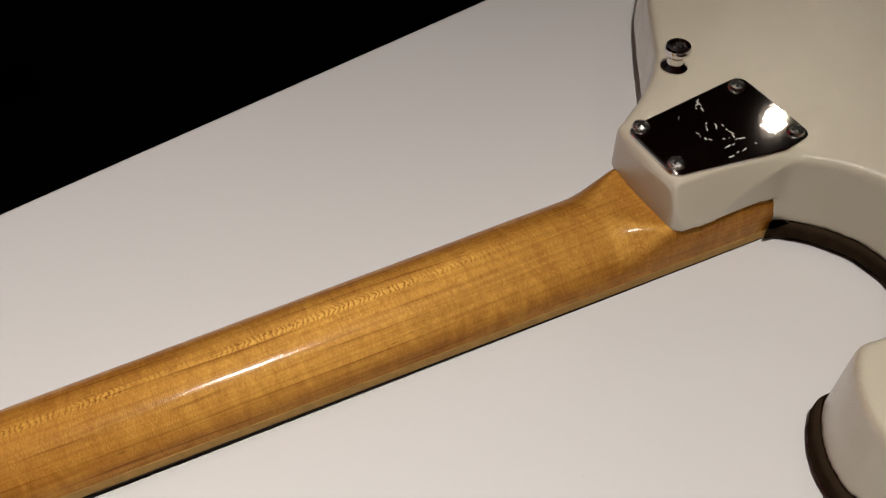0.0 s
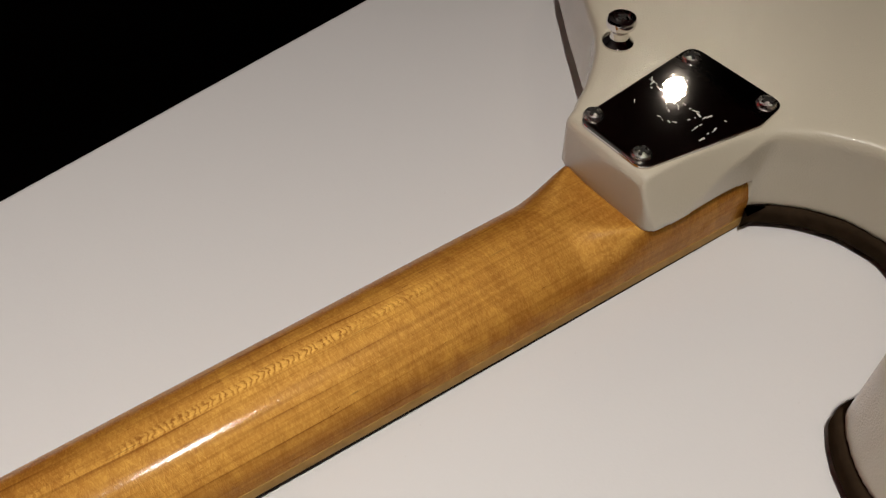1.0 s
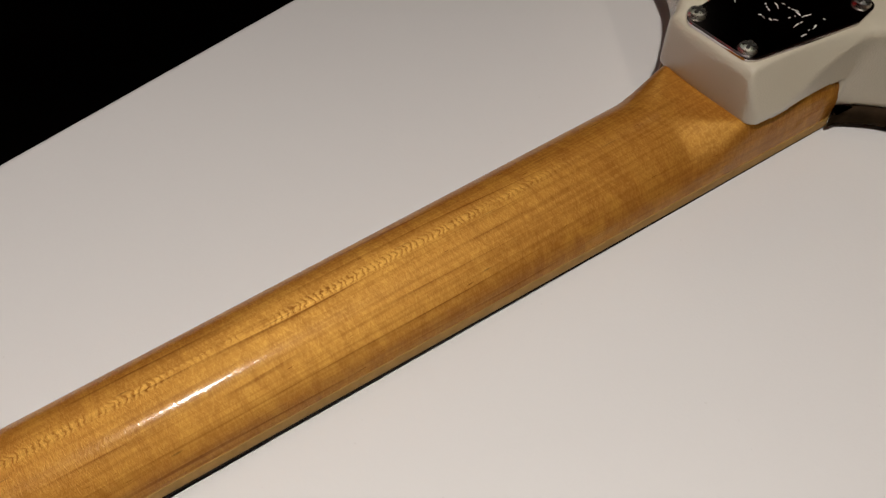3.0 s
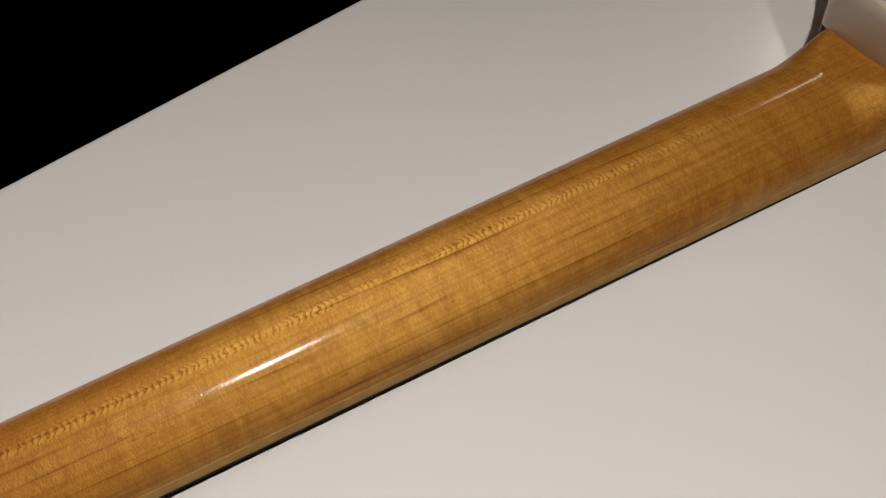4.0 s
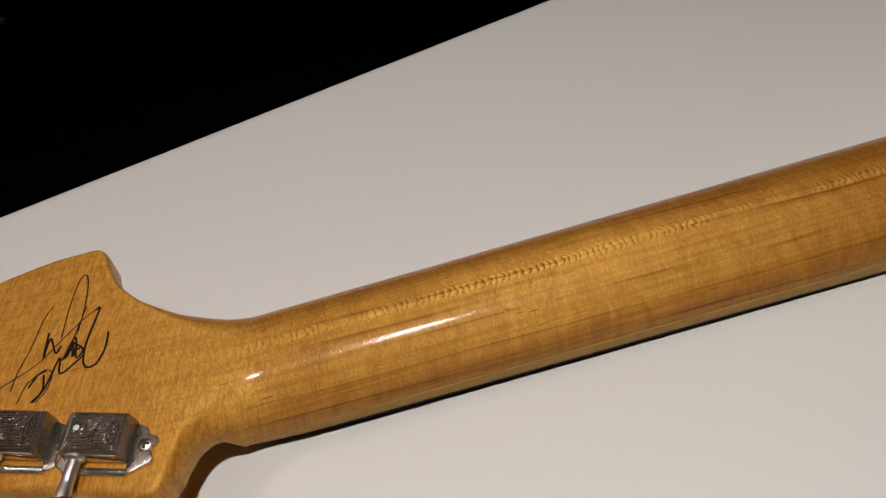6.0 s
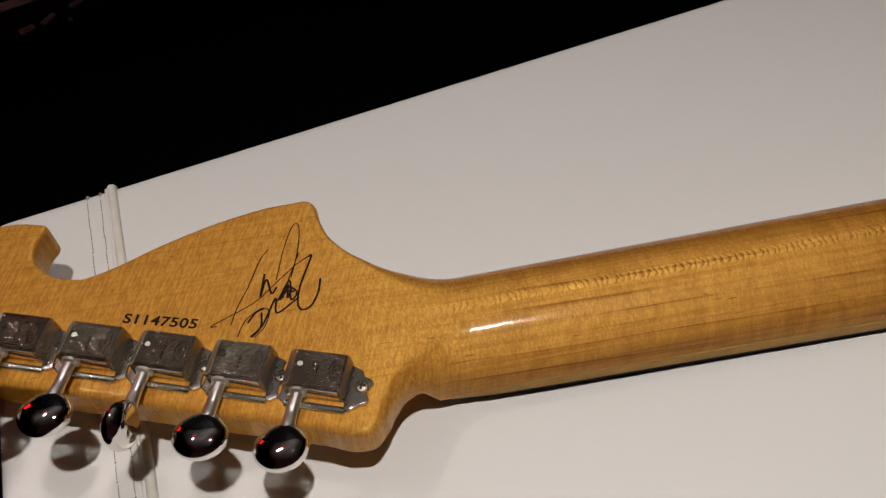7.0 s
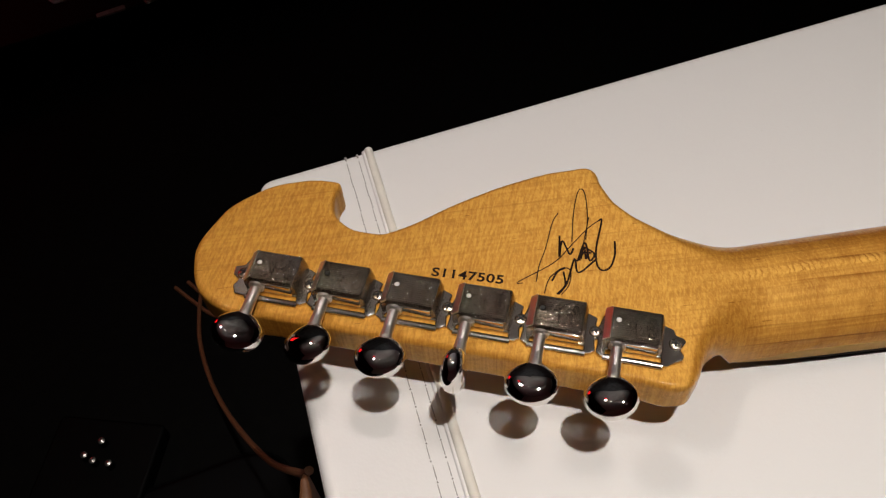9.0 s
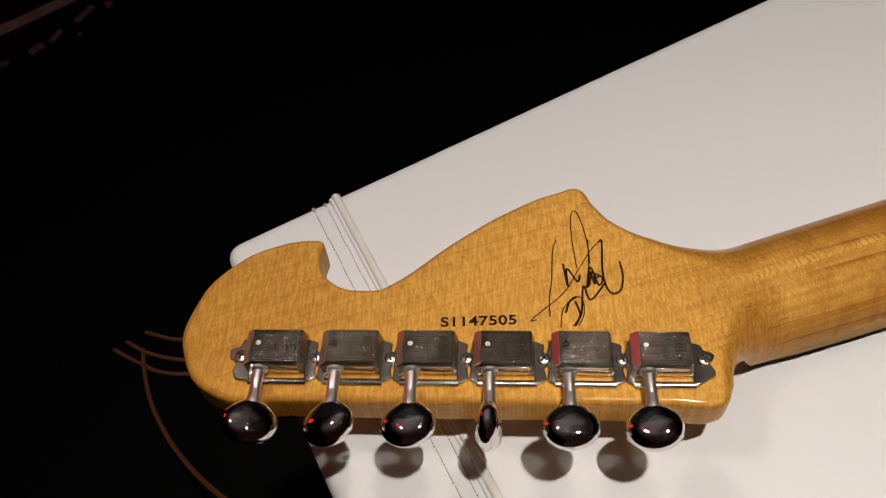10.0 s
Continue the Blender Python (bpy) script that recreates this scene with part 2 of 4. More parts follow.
def plain(name, colour, rough=0.5, spread=0.25, scale=120.0, **more):
    n = Nodes(name)
    dark = tuple(c * (1 - spread) for c in colour)
    light = tuple(min(1, c * (1 + spread)) for c in colour)
    tone = n.ramp(n.noise((scale,) * 3, 4, 0.6), (0.3, dark), (0.7, light))
    n.bump(n.noise((scale * 4,) * 3, 2, 0.5), 0.1, 0.0004)
    return n.done(tone, Roughness=rough, **more)


MAPLE, BOARD, CREAM, CHROME, VINYL = maple(), rosewood(), cream_paint(), chrome(), vinyl()
PLATE = chrome("polished_plate", 0.02, (0.66, 0.63, 0.60), 0.03, 0.0, 330)
PLATESCREW = chrome("bright_screw", 0.16, (0.66, 0.62, 0.58), 0.6)
CASTING = chrome("nickel_casting", 0.10, (0.32, 0.27, 0.22), 0.85, 0.05, 1500)
SATIN = chrome("satin_nickel", 0.36, (0.62, 0.58, 0.54), 0.1)
SCREW = chrome("worn_screw", 0.22, (0.70, 0.60, 0.48), 0.4)
FLANGE = chrome("nickel_flange", 0.17, (0.60, 0.55, 0.49), 0.50, 0.06, 700)
SLOPE = chrome("satin_slope", 0.36, (0.60, 0.57, 0.54), 0.0)
GLINT = plain("glint_strokes", (0.80, 0.78, 0.74), 0.3, 0.2, 900, Metallic=0.4)
LITWOOD = plain("lit_maple", (0.42, 0.24, 0.065), 0.5, 0.12, 200, Specular_IOR_Level=0.12)
STEEL = plain("bright_steel", (0.62, 0.58, 0.53), 0.35, 0.1, 900, Metallic=0.3)
DARKHOLE = plain("dark_recess", (0.012, 0.010, 0.008), 0.6)
# near-black brown for the shade between body and bench
GAPSHADE = plain("gap_shade", (0.034, 0.022, 0.013), 0.7, 0.3, 90, Specular_IOR_Level=0.0)
INK = plain("black_ink", (0.016, 0.007, 0.004), 0.6, 0.3, 400, Specular_IOR_Level=0.1)
PIPING = plain("ivory_piping", (0.70, 0.665, 0.60), 0.30, 0.08, 60)
NEEDLESHADE = plain("needle_shade", (0.15, 0.14, 0.13), 0.8, 0.3, 900)
PALETHREAD = plain("pale_thread", (0.33, 0.31, 0.29), 0.7, 0.2, 900)
BLACKFLOOR = plain("black_carpet", (0.0018, 0.0017, 0.0016), 0.8, 0.5, 90, Specular_IOR_Level=0.06)
BLACKWALL = plain("black_drape", (0.010, 0.009, 0.009), 0.9, 0.4, 6)
GREYWALL = plain("grey_plaster", (0.70, 0.69, 0.68), 0.8, 0.15, 5)
GREYDRAPE = plain("grey_drape", (0.30, 0.31, 0.34), 0.9, 0.4, 6)
LEATHER = plain("brown_leather", (0.115, 0.045, 0.018), 0.45, 0.35, 160)


# ---- mesh helpers ----
def finish(bm, angle=34):
    bmesh.ops.recalc_face_normals(bm, faces=bm.faces[:])
    for face in bm.faces:
        face.smooth = True
    for edge in bm.edges:
        if len(edge.link_faces) == 2:
            edge.smooth = edge.calc_face_angle(0) < radians(angle)
    for face in bm.faces:
        if len(face.verts) > 16:
            for edge in face.edges:
                edge.smooth = False


def part(name, bm, material, parent=None, label="", angle=34):
    finish(bm, angle)
    mesh = bpy.data.meshes.new(name)
    bm.to_mesh(mesh)
    bm.free()
    mesh.materials.append(material)
    ob = new(name, mesh)
    if parent is not None:
        ob.parent = parent
    if label:
        ob["label"] = label
    return ob


def thing(name, label, category, m=None, group="", kind=""):
    ob = new(name)
    ob.empty_display_size = 0.02
    if m is not None:
        ob.matrix_world = m
    return tagged(ob, label, category, group, kind)


def bezier(points, steps=10):
    """A closed smooth outline through anchors (x, y, softness): softness 0 makes a corner."""
    count, out = len(points), []
    tangents = []
    for k, (x, y, s) in enumerate(points):
        before, after = Vector(points[k - 1][:2]), Vector(points[(k + 1) % count][:2])
        tangents.append((after - before) * s)
    for k, (x, y, s) in enumerate(points):
        x2, y2, s2 = points[(k + 1) % count]
        a, d = Vector((x, y)), Vector((x2, y2))
        reach = (d - a).length
        ta, td = tangents[k], tangents[(k + 1) % count]
        b = a + (ta.normalized() * min(ta.length / 3, reach * 0.45) if ta.length else (d - a) / 3)
        c = d - (td.normalized() * min(td.length / 3, reach * 0.45) if td.length else (d - a) / 3)
        for i in range(steps):
            t = i / steps
            out.append(a * (1 - t) ** 3 + b * 3 * t * (1 - t) ** 2 + c * 3 * t * t * (1 - t) + d * t ** 3)
    return out


def rounded_polygon(corners, radius, steps=6):
    """Corners (x, y) with each corner turned into an arc."""
    out, count = [], len(corners)
    for k in range(count):
        p, a, b = Vector(corners[k]), Vector(corners[k - 1]), Vector(corners[(k + 1) % count])
        u, v = (a - p).normalized(), (b - p).normalized()
        half = max(0.05, u.angle(v) / 2)
        cut = min(radius / math.tan(half), (a - p).length * 0.48, (b - p).length * 0.48)
        for i in range(steps + 1):
            t = i / steps
            out.append((p + u * cut) * (1 - t) ** 2 + p * 2 * t * (1 - t) + (p + v * cut) * t * t)
    return out


def inward(outline, amount):
    """The outline moved inwards (outline runs anticlockwise)."""
    out, count = [], len(outline)
    for k in range(count):
        a, b = outline[k - 1], outline[(k + 1) % count]
        way = b - a
        if way.length < 1e-9:
            out.append(outline[k].copy())
            continue
        way.normalize()
        out.append(outline[k] + Vector((-way.y, way.x)) * amount)
    return out


def anticlockwise(outline):
    area = sum(a.x * b.y - b.x * a.y for a, b in zip(outline, outline[1:] + outline[:1]))
    return outline if area > 0 else outline[::-1]


def slab(bm, outline, low, high, top=0.0, bottom=0.0, segments=4):
    """A solid from an outline, with rounded upper and lower edges."""
    outline = anticlockwise(outline)
    rings = []
    if bottom:
        for i in range(segments):
            a = i / segments * math.pi / 2
            rings.append((bottom * (1 - math.sin(a)), low + bottom * (1 - math.cos(a))))
    rings.append((0.0, low + bottom))
    rings.append((0.0, high - top))
    if top:
        for i in range(1, segments + 1):
            a = i / segments * math.pi / 2
            rings.append((top * (1 - math.cos(a)), high - top + top * math.sin(a)))
    made = []
    for inset, z in rings:
        flat = inward(outline, inset) if inset else outline
        made.append([bm.verts.new((p.x, p.y, z)) for p in flat])
    count = len(outline)
    for a, b in zip(made, made[1:]):
        for k in range(count):
            j = (k + 1) % count
            bm.faces.new((a[k], a[j], b[j], b[k]))
    bm.faces.new(made[0][::-1])
    bm.faces.new(made[-1])
    return bm


def loft(bm, sections, close=True):
    """Joins rings of points; close: caps at both ends."""
    made = [[bm.verts.new(p) for p in ring] for ring in sections]
    count = len(made[0])
    for a, b in zip(made, made[1:]):
        for k in range(count):
            j = (k + 1) % count
            bm.faces.new((a[k], a[j], b[j], b[k]))
    if close:
        bm.faces.new(made[0][::-1])
        bm.faces.new(made[-1])
    return bm


def turned(bm, profile, m=None, around=24):
    """A solid of revolution about z from (radius, z) pairs."""
    m = m or Matrix.Identity(4)
    rings = []
    for r, z in profile:
        rings.append([m @ Vector((r * math.cos(2 * math.pi * k / around), r * math.sin(2 * math.pi * k / around), z)) for k in range(around)])
    return loft(bm, rings)


def tube(bm, points, radius, around=8, flat=1.0):
    """A round cord along points."""
    rings = []
    for k, p in enumerate(points):
        p = Vector(p)
        way = (Vector(points[min(k + 1, len(points) - 1)]) - Vector(points[max(k - 1, 0)])).normalized()
        side = way.cross(Vector((0, 0, 1)))
        side = side.normalized() if side.length > 1e-6 else Vector((1, 0, 0))
        up = side.cross(way)
        rings.append([p + radius * (math.cos(2 * math.pi * i / around) * side + flat * math.sin(2 * math.pi * i / around) * up) for i in range(around)])
    return loft(bm, rings)


def along(points, steps=8):
    """A smooth open line through points."""
    pts = [Vector(p) for p in points]
    pts = [pts[0] * 2 - pts[1]] + pts + [pts[-1] * 2 - pts[-2]]
    out = []
    for a, b, c, d in zip(pts, pts[1:], pts[2:], pts[3:]):
        for i in range(steps):
            t = i / steps
            out.append(0.5 * (2 * b + (c - a) * t + (2 * a - 5 * b + 4 * c - d) * t * t + (3 * b - a - 3 * c + d) * t ** 3))
    return out + [pts[-2]]


# ---- the room ----
FLOOR = -0.49


def box(bm, a, b):
    verts = [bm.verts.new((x, y, z)) for x in (a[0], b[0]) for y in (a[1], b[1]) for z in (a[2], b[2])]
    for f in ((0, 1, 3, 2), (4, 6, 7, 5), (0, 4, 5, 1), (2, 3, 7, 6), (0, 2, 6, 4), (1, 5, 7, 3)):
        bm.faces.new([verts[k] for k in f])
    return bm


def structure(name, a, b, material, label, category):
    return tagged(part(name, box(bmesh.new(), a, b), material), label, category, kind="structure")


structure("floor", (-3.2, -3.2, FLOOR - 0.1), (3.6, 3.8, FLOOR), BLACKFLOOR, "black carpeted floor of a dark venue", "floor")
structure("ceiling", (-3.2, -3.2, 2.75), (3.6, 3.8, 2.85), GREYWALL, "dim grey ceiling above the dark hall", "ceiling")
structure("wall_north", (-3.2, 3.8, FLOOR), (3.6, 3.9, 2.75), GREYDRAPE, "dim grey drape wall in the dark", "wall")
structure("wall_south", (-3.2, -3.3, FLOOR), (3.6, -3.2, 2.75), GREYWALL, "dim grey painted wall of the hall", "wall")
structure("wall_east", (3.6, -3.2, FLOOR), (3.7, 3.8, 2.75), BLACKWALL, "black drape wall in the dark", "wall")
structure("wall_west", (-3.3, -3.2, FLOOR), (-3.2, 3.8, 2.75), BLACKWALL, "black drape wall in the dark", "wall")

# ---- the bench ----
BENCH_TURN = radians(11.57)
EX, EY = Vector((math.cos(BENCH_TURN), math.sin(BENCH_TURN))), Vector((-math.sin(BENCH_TURN), math.cos(BENCH_TURN)))
CORNER = Vector((-0.1770, 0.1007))


def on_bench(u, v):
    """u along the far edge from its corner, v back from that edge."""
    return CORNER + EX * u - EY * v


def bench():
    top = thing("upholstered_bench", "white glossy vinyl covered bench with ivory piping and stitched seams", "bench")
    outline = rounded_polygon([on_bench(0.0016, -0.0008), on_bench(1.35, -0.0008), on_bench(1.35, 0.62), on_bench(-0.019, 0.62)], 0.008)
    part("cover", slab(bmesh.new(), outline, FLOOR + 0.02, 0.0, 0.005, 0.004, 7), VINYL, top)
    side = Vector((-0.1247, 0.1100))
    way = Vector((0.1513, -0.9885))
    across = Vector((-way.y, way.x))
    fold = ((-0.0005, -0.02), (-0.0018, -0.004), (0.0, 0.0), (0.006, 0.0006), (0.06, 0.0006), (0.20, 0.0006), (0.40, 0.0006), (0.60, 0.0006))
    part("piping", tube(bmesh.new(), along([(*(side + way * s), z) for s, z in fold], 6), 0.0019, 16), PIPING, top, "raised ivory piping along the seam")
    part("welt", tube(bmesh.new(), along([(*(side - across * 0.0023 + way * s), z - 0.0004) for s, z in fold], 6), 0.0009, 12), VINYL, top)
    rng = random.Random(3)
    for gap in (-0.0054, -0.0108):
        line = side + across * gap
        edge = tube(bmesh.new(), along([(*(line + way * s), z - 0.0011) for s, z in fold], 6), 0.0006, 8, 0.8)
        part("seam", edge, PALETHREAD, top)
        for k in range(44):
            s = 0.004 + 0.0073 * k + rng.uniform(-0.0004, 0.0004)
            drift = across * rng.uniform(-0.0002, 0.0002)
            a, b = line + way * s + drift, line + way * (s + 0.0058) + drift
            bm = tube(bmesh.new(), along([(*a, -0.0002), (*a.lerp(b, 0.3), 0.00012), (*a.lerp(b, 0.8), 0.00012), (*b, -0.0002)], 3), 0.00019, 6)
            part("stitch", bm, PALETHREAD, top)
            # the hole's shade is put into the colour of a small disc
            c = line + way * (s + 0.0065) + drift
            part("needle_hole", turned(bmesh.new(), [(0.00036, -0.0002), (0.00034, 0.00006)], pose(c.x, c.y, 0.0), 8), NEEDLESHADE, top)
    return top


bench()

# ---- the guitar ----
LIFT, DIP = 0.0072, 0.573
BACK, PLATE_Z = 0.0238, 0.0501
guitar = thing("electric_guitar", "cream electric guitar with amber maple neck, face down on bench", "guitar", pose(0, 0, LIFT, 0, DIP, 0))


def half_width(x):
    return 0.0213 + 0.0151 * max(-0.03, x)


def spine(x):
    return 0.0222 + 0.010 * max(0.0, x)


def smooth(a, b, x):
    t = max(0.0, min(1.0, (x - a) / (b - a)))
    return t * t * (3 - 2 * t)


HEAD = [(0.0120, -0.0215, 1), (-0.0060, -0.0216, 1), (-0.0145, -0.0236, 1), (-0.0200, -0.0288, 1), (-0.0238, -0.0345, 1), (-0.0300, -0.0386, 1),
        (-0.0440, -0.0338, 1), (-0.1600, 0.0078, 1), (-0.1800, 0.0158, 1), (-0.1893, 0.0340, 1), (-0.1826, 0.0533, 1), (-0.1668, 0.0656, 1),
        (-0.1490, 0.0686, 1), (-0.1362, 0.0660, 1), (-0.1349, 0.0640, 1), (-0.1378, 0.0570, 1), (-0.1357, 0.0464, 1), (-0.1250, 0.0390, 1), (-0.1150, 0.0386, 1),
        (-0.0887, 0.0484, 1), (-0.0640, 0.0551, 1), (-0.0450, 0.0570, 1), (-0.0383, 0.0556, 1), (-0.0366, 0.0475, 1), (-0.0319, 0.0358, 1),
        (-0.0220, 0.0268, 1), (-0.0090, 0.0224, 1), (0.0120, 0.0215, 1), (0.4720, 0.0284, 0), (0.4720, -0.0284, 0)]


def eased(a, b, x):
    t = np.clip((x - a) / (b - a), 0, 1)
    return t * t * (3 - 2 * t)


def inside_by(outline, gx, gy):
    """How far grid points lie inside a closed outline (minus: outside)."""
    px, py = gx.ravel(), gy.ravel()
    near = np.full(px.shape, 1e9)
    odd = np.zeros(px.shape, bool)
    for a, b in zip(outline, outline[1:] + outline[:1]):
        ex, ey = b.x - a.x, b.y - a.y
        if abs(ex) + abs(ey) < 1e-9:
            continue
        t = np.clip(((px - a.x) * ex + (py - a.y) * ey) / (ex * ex + ey * ey), 0, 1)
        near = np.minimum(near, (px - a.x - t * ex) ** 2 + (py - a.y - t * ey) ** 2)
        if a.y != b.y:
            odd ^= ((a.y > py) != (b.y > py)) & (px < ex * (py - a.y) / ey + a.x)
    return (np.sqrt(near) * np.where(odd, 1, -1)).reshape(gx.shape)


def surface_net(field, origin, cell):
    """A smooth mesh where field (negative inside) crosses zero."""
    solid = field < 0
    nx, ny, nz = (n - 1 for n in field.shape)
    corners = [(i, j, k) for i in (0, 1) for j in (0, 1) for k in (0, 1)]
    count = sum(solid[i:i + nx, j:j + ny, k:k + nz].astype(np.int8) for i, j, k in corners)
    cells = np.argwhere((count > 0) & (count < 8))
    number = np.full((nx, ny, nz), -1, np.int64)
    number[tuple(cells.T)] = np.arange(len(cells))
    total, weight = np.zeros((len(cells), 3)), np.zeros(len(cells))
    for m, a in enumerate(corners):
        for b in corners[m + 1:]:
            if sum(abs(p - q) for p, q in zip(a, b)) != 1:
                continue
            fa, fb = field[tuple((cells + a).T)], field[tuple((cells + b).T)]
            cut = (fa < 0) != (fb < 0)
            t = np.where(cut, fa / np.where(cut, fa - fb, 1), 0)
            total += np.where(cut[:, None], np.array(a) + t[:, None] * (np.array(b) - np.array(a)), 0)
            weight += cut
    verts = (cells + total / weight[:, None]) * cell + origin
    faces = []
    for axis in range(3):
        u, v = (axis + 1) % 3, (axis + 2) % 3
        step = np.eye(3, dtype=int)
        lo = tuple(slice(0, -1) if n == axis else slice(1, -1) for n in range(3))
        hi = tuple(slice(1, None) if n == axis else slice(1, -1) for n in range(3))
        change = np.argwhere(solid[lo] != solid[hi]) + (1 - step[axis])
        quad = [number[tuple((change - o).T)] for o in (0 * step[u], step[u], step[u] + step[v], step[v])]
        quad = np.stack(quad, 1)
        flip = solid[tuple(change.T)]
        quad[~flip] = quad[~flip][:, ::-1]
        faces.append(quad)
    return verts, np.concatenate(faces)


def net_object(name, field, origin, cell, material, rounds):
    """A mesh part of the guitar where field crosses zero, eased a little."""
    verts, faces = surface_net(field, origin, cell)
    mesh = bpy.data.meshes.new(name)
    mesh.from_pydata(verts.tolist(), [], faces.tolist())
    mesh.polygons.foreach_set("use_smooth", [True] * len(mesh.polygons))
    mesh.materials.append(material)
    ob = new(name, mesh)
    ob.parent = guitar
    ease = ob.modifiers.new("ease", "SMOOTH")
    ease.factor, ease.iterations = 0.5, rounds
    return ob


def neck():
    """One piece of maple: headstock, round-backed neck and square heel."""
    cell = 0.0008
    xs, ys, zs = np.arange(-0.194, 0.4765, cell), np.arange(-0.044, 0.0745, cell), np.arange(-0.0034, 0.0285, cell)
    gx, gy = np.meshgrid(xs, ys, indexing="ij")
    depth = inside_by(anticlockwise(bezier(HEAD, 8)), gx, gy)
    head = 1 - eased(-0.032, 0.010, gx)
    depth = depth + 0.0006 * head
    heel = eased(0.383, 0.414, gx)
    width = 0.0213 + 0.0151 * np.maximum(0, gx)
    top = (0.0222 + 0.010 * np.maximum(0, gx)) * (1 - head) + BACK * head + 0.0004 * heel
    low = (0.0044 + 0.004 * heel) * (1 - head) + (BACK - 0.0018) * head
    reach = width * (1 - head) * (1 - heel) + 0.0018 * head + 0.0072 * heel
    bend = 1.95 + 0.05 * head + 0.3 * heel
    share = np.clip(depth / reach, 0, 1)
    rise = low + (top - low) * (1 - (1 - share) ** bend) ** (1 / bend)
    under = -0.0003 + 0.0098 * (1 - eased(-0.012, -0.003, gx))
    slope = np.hypot(*np.gradient(rise, cell))
    slope = np.sqrt(1 + np.minimum(slope, 4) ** 2)
    z = zs[None, None, :]
    field = np.maximum((z - rise[:, :, None]) / slope[:, :, None], under[:, :, None] - z)
    field = np.maximum(field, -depth[:, :, None])
    ob = net_object("neck", field, np.array((xs[0], ys[0], zs[0])), cell, MAPLE, 5)
    ob["label"] = "glossy amber maple neck and headstock with curly grain"
    return ob


neck()


def fingerboard():
    bm = bmesh.new()
    loft(bm, [[(x, -w, -0.0034), (x, -w + 0.0001, -0.0012), (x, w - 0.0001, -0.0012), (x, w, -0.0034), (x, w - 0.004, -0.0044), (x, 0, -0.0049), (x, -w + 0.004, -0.0044)]
              for x in [0.0010 + 0.4680 * k / 30 for k in range(31)] for w in [half_width(x) + 0.0001 - 0.0022 * (1 - smooth(0.0, 0.030, x))]])
    part("fingerboard", bm, BOARD, guitar, "dark rosewood fingerboard facing the bench")
    # a strip along the neck's edge: light off the bench, put into its colour
    rings = []
    for x in [-0.0010 + 0.4710 * k / 30 for k in range(31)]:
        w = half_width(x)
        f = smooth(-0.002, 0.020, x)
        rings.append([(x, 0.0012 - w, -0.0013), (x, 0.0006 - 0.0010 * f - w, -0.0013), (x, 0.0006 - 0.0011 * f - w, -0.0010 + 0.0026 * f), (x, 0.0007 - 0.0009 * f - w, -0.0009 + 0.0043 * f), (x, 0.0009 - w, -0.0008 + 0.0052 * f)])
    part("neck_edge", loft(bmesh.new(), rings), LITWOOD, guitar, "maple edge above the fingerboard, with bench light in its pale colour")
    bm = bmesh.new()
    slab(bm, [Vector(p) for p in ((-0.0030, -0.0178), (0.0008, -0.0178), (0.0008, 0.0178), (-0.0030, 0.0178))], -0.0040, -0.0004, 0.0004)
    part("nut", bm, PIPING, guitar, "ivory string nut")


fingerboard()

BODY = [(0.4110, -0.0185, 1), (0.4128, -0.0240, 1), (0.4190, -0.0268, 1), (0.4680, -0.0276, 1), (0.4810, -0.0342, 1), (0.4945, -0.0495, 1), (0.5012, -0.0660, 1), (0.5005, -0.0850, 1), (0.4870, -0.1030, 1),
        (0.4620, -0.1145, 1), (0.4390, -0.1186, 1), (0.4285, -0.1178, 1), (0.4238, -0.1184, 1), (0.4205, -0.1207, 1), (0.4150, -0.1262, 1), (0.4090, -0.1350, 1), (0.4052, -0.1455, 1), (0.4050, -0.1550, 1), (0.4160, -0.1740, 1), (0.4800, -0.1950, 1), (0.5800, -0.1800, 1),
        (0.6800, -0.1680, 1), (0.7800, -0.1850, 1), (0.8700, -0.1600, 1), (0.9050, -0.0500, 1), (0.8900, 0.0900, 1), (0.8100, 0.1800, 1), (0.7000, 0.1950, 1),
        (0.6000, 0.2000, 1), (0.5500, 0.1900, 1), (0.5150, 0.1560, 1), (0.4930, 0.1230, 1), (0.4710, 0.0850, 1), (0.4580, 0.0640, 1), (0.4370, 0.0440, 1), (0.4180, 0.0310, 1), (0.4110, 0.0250, 1)]


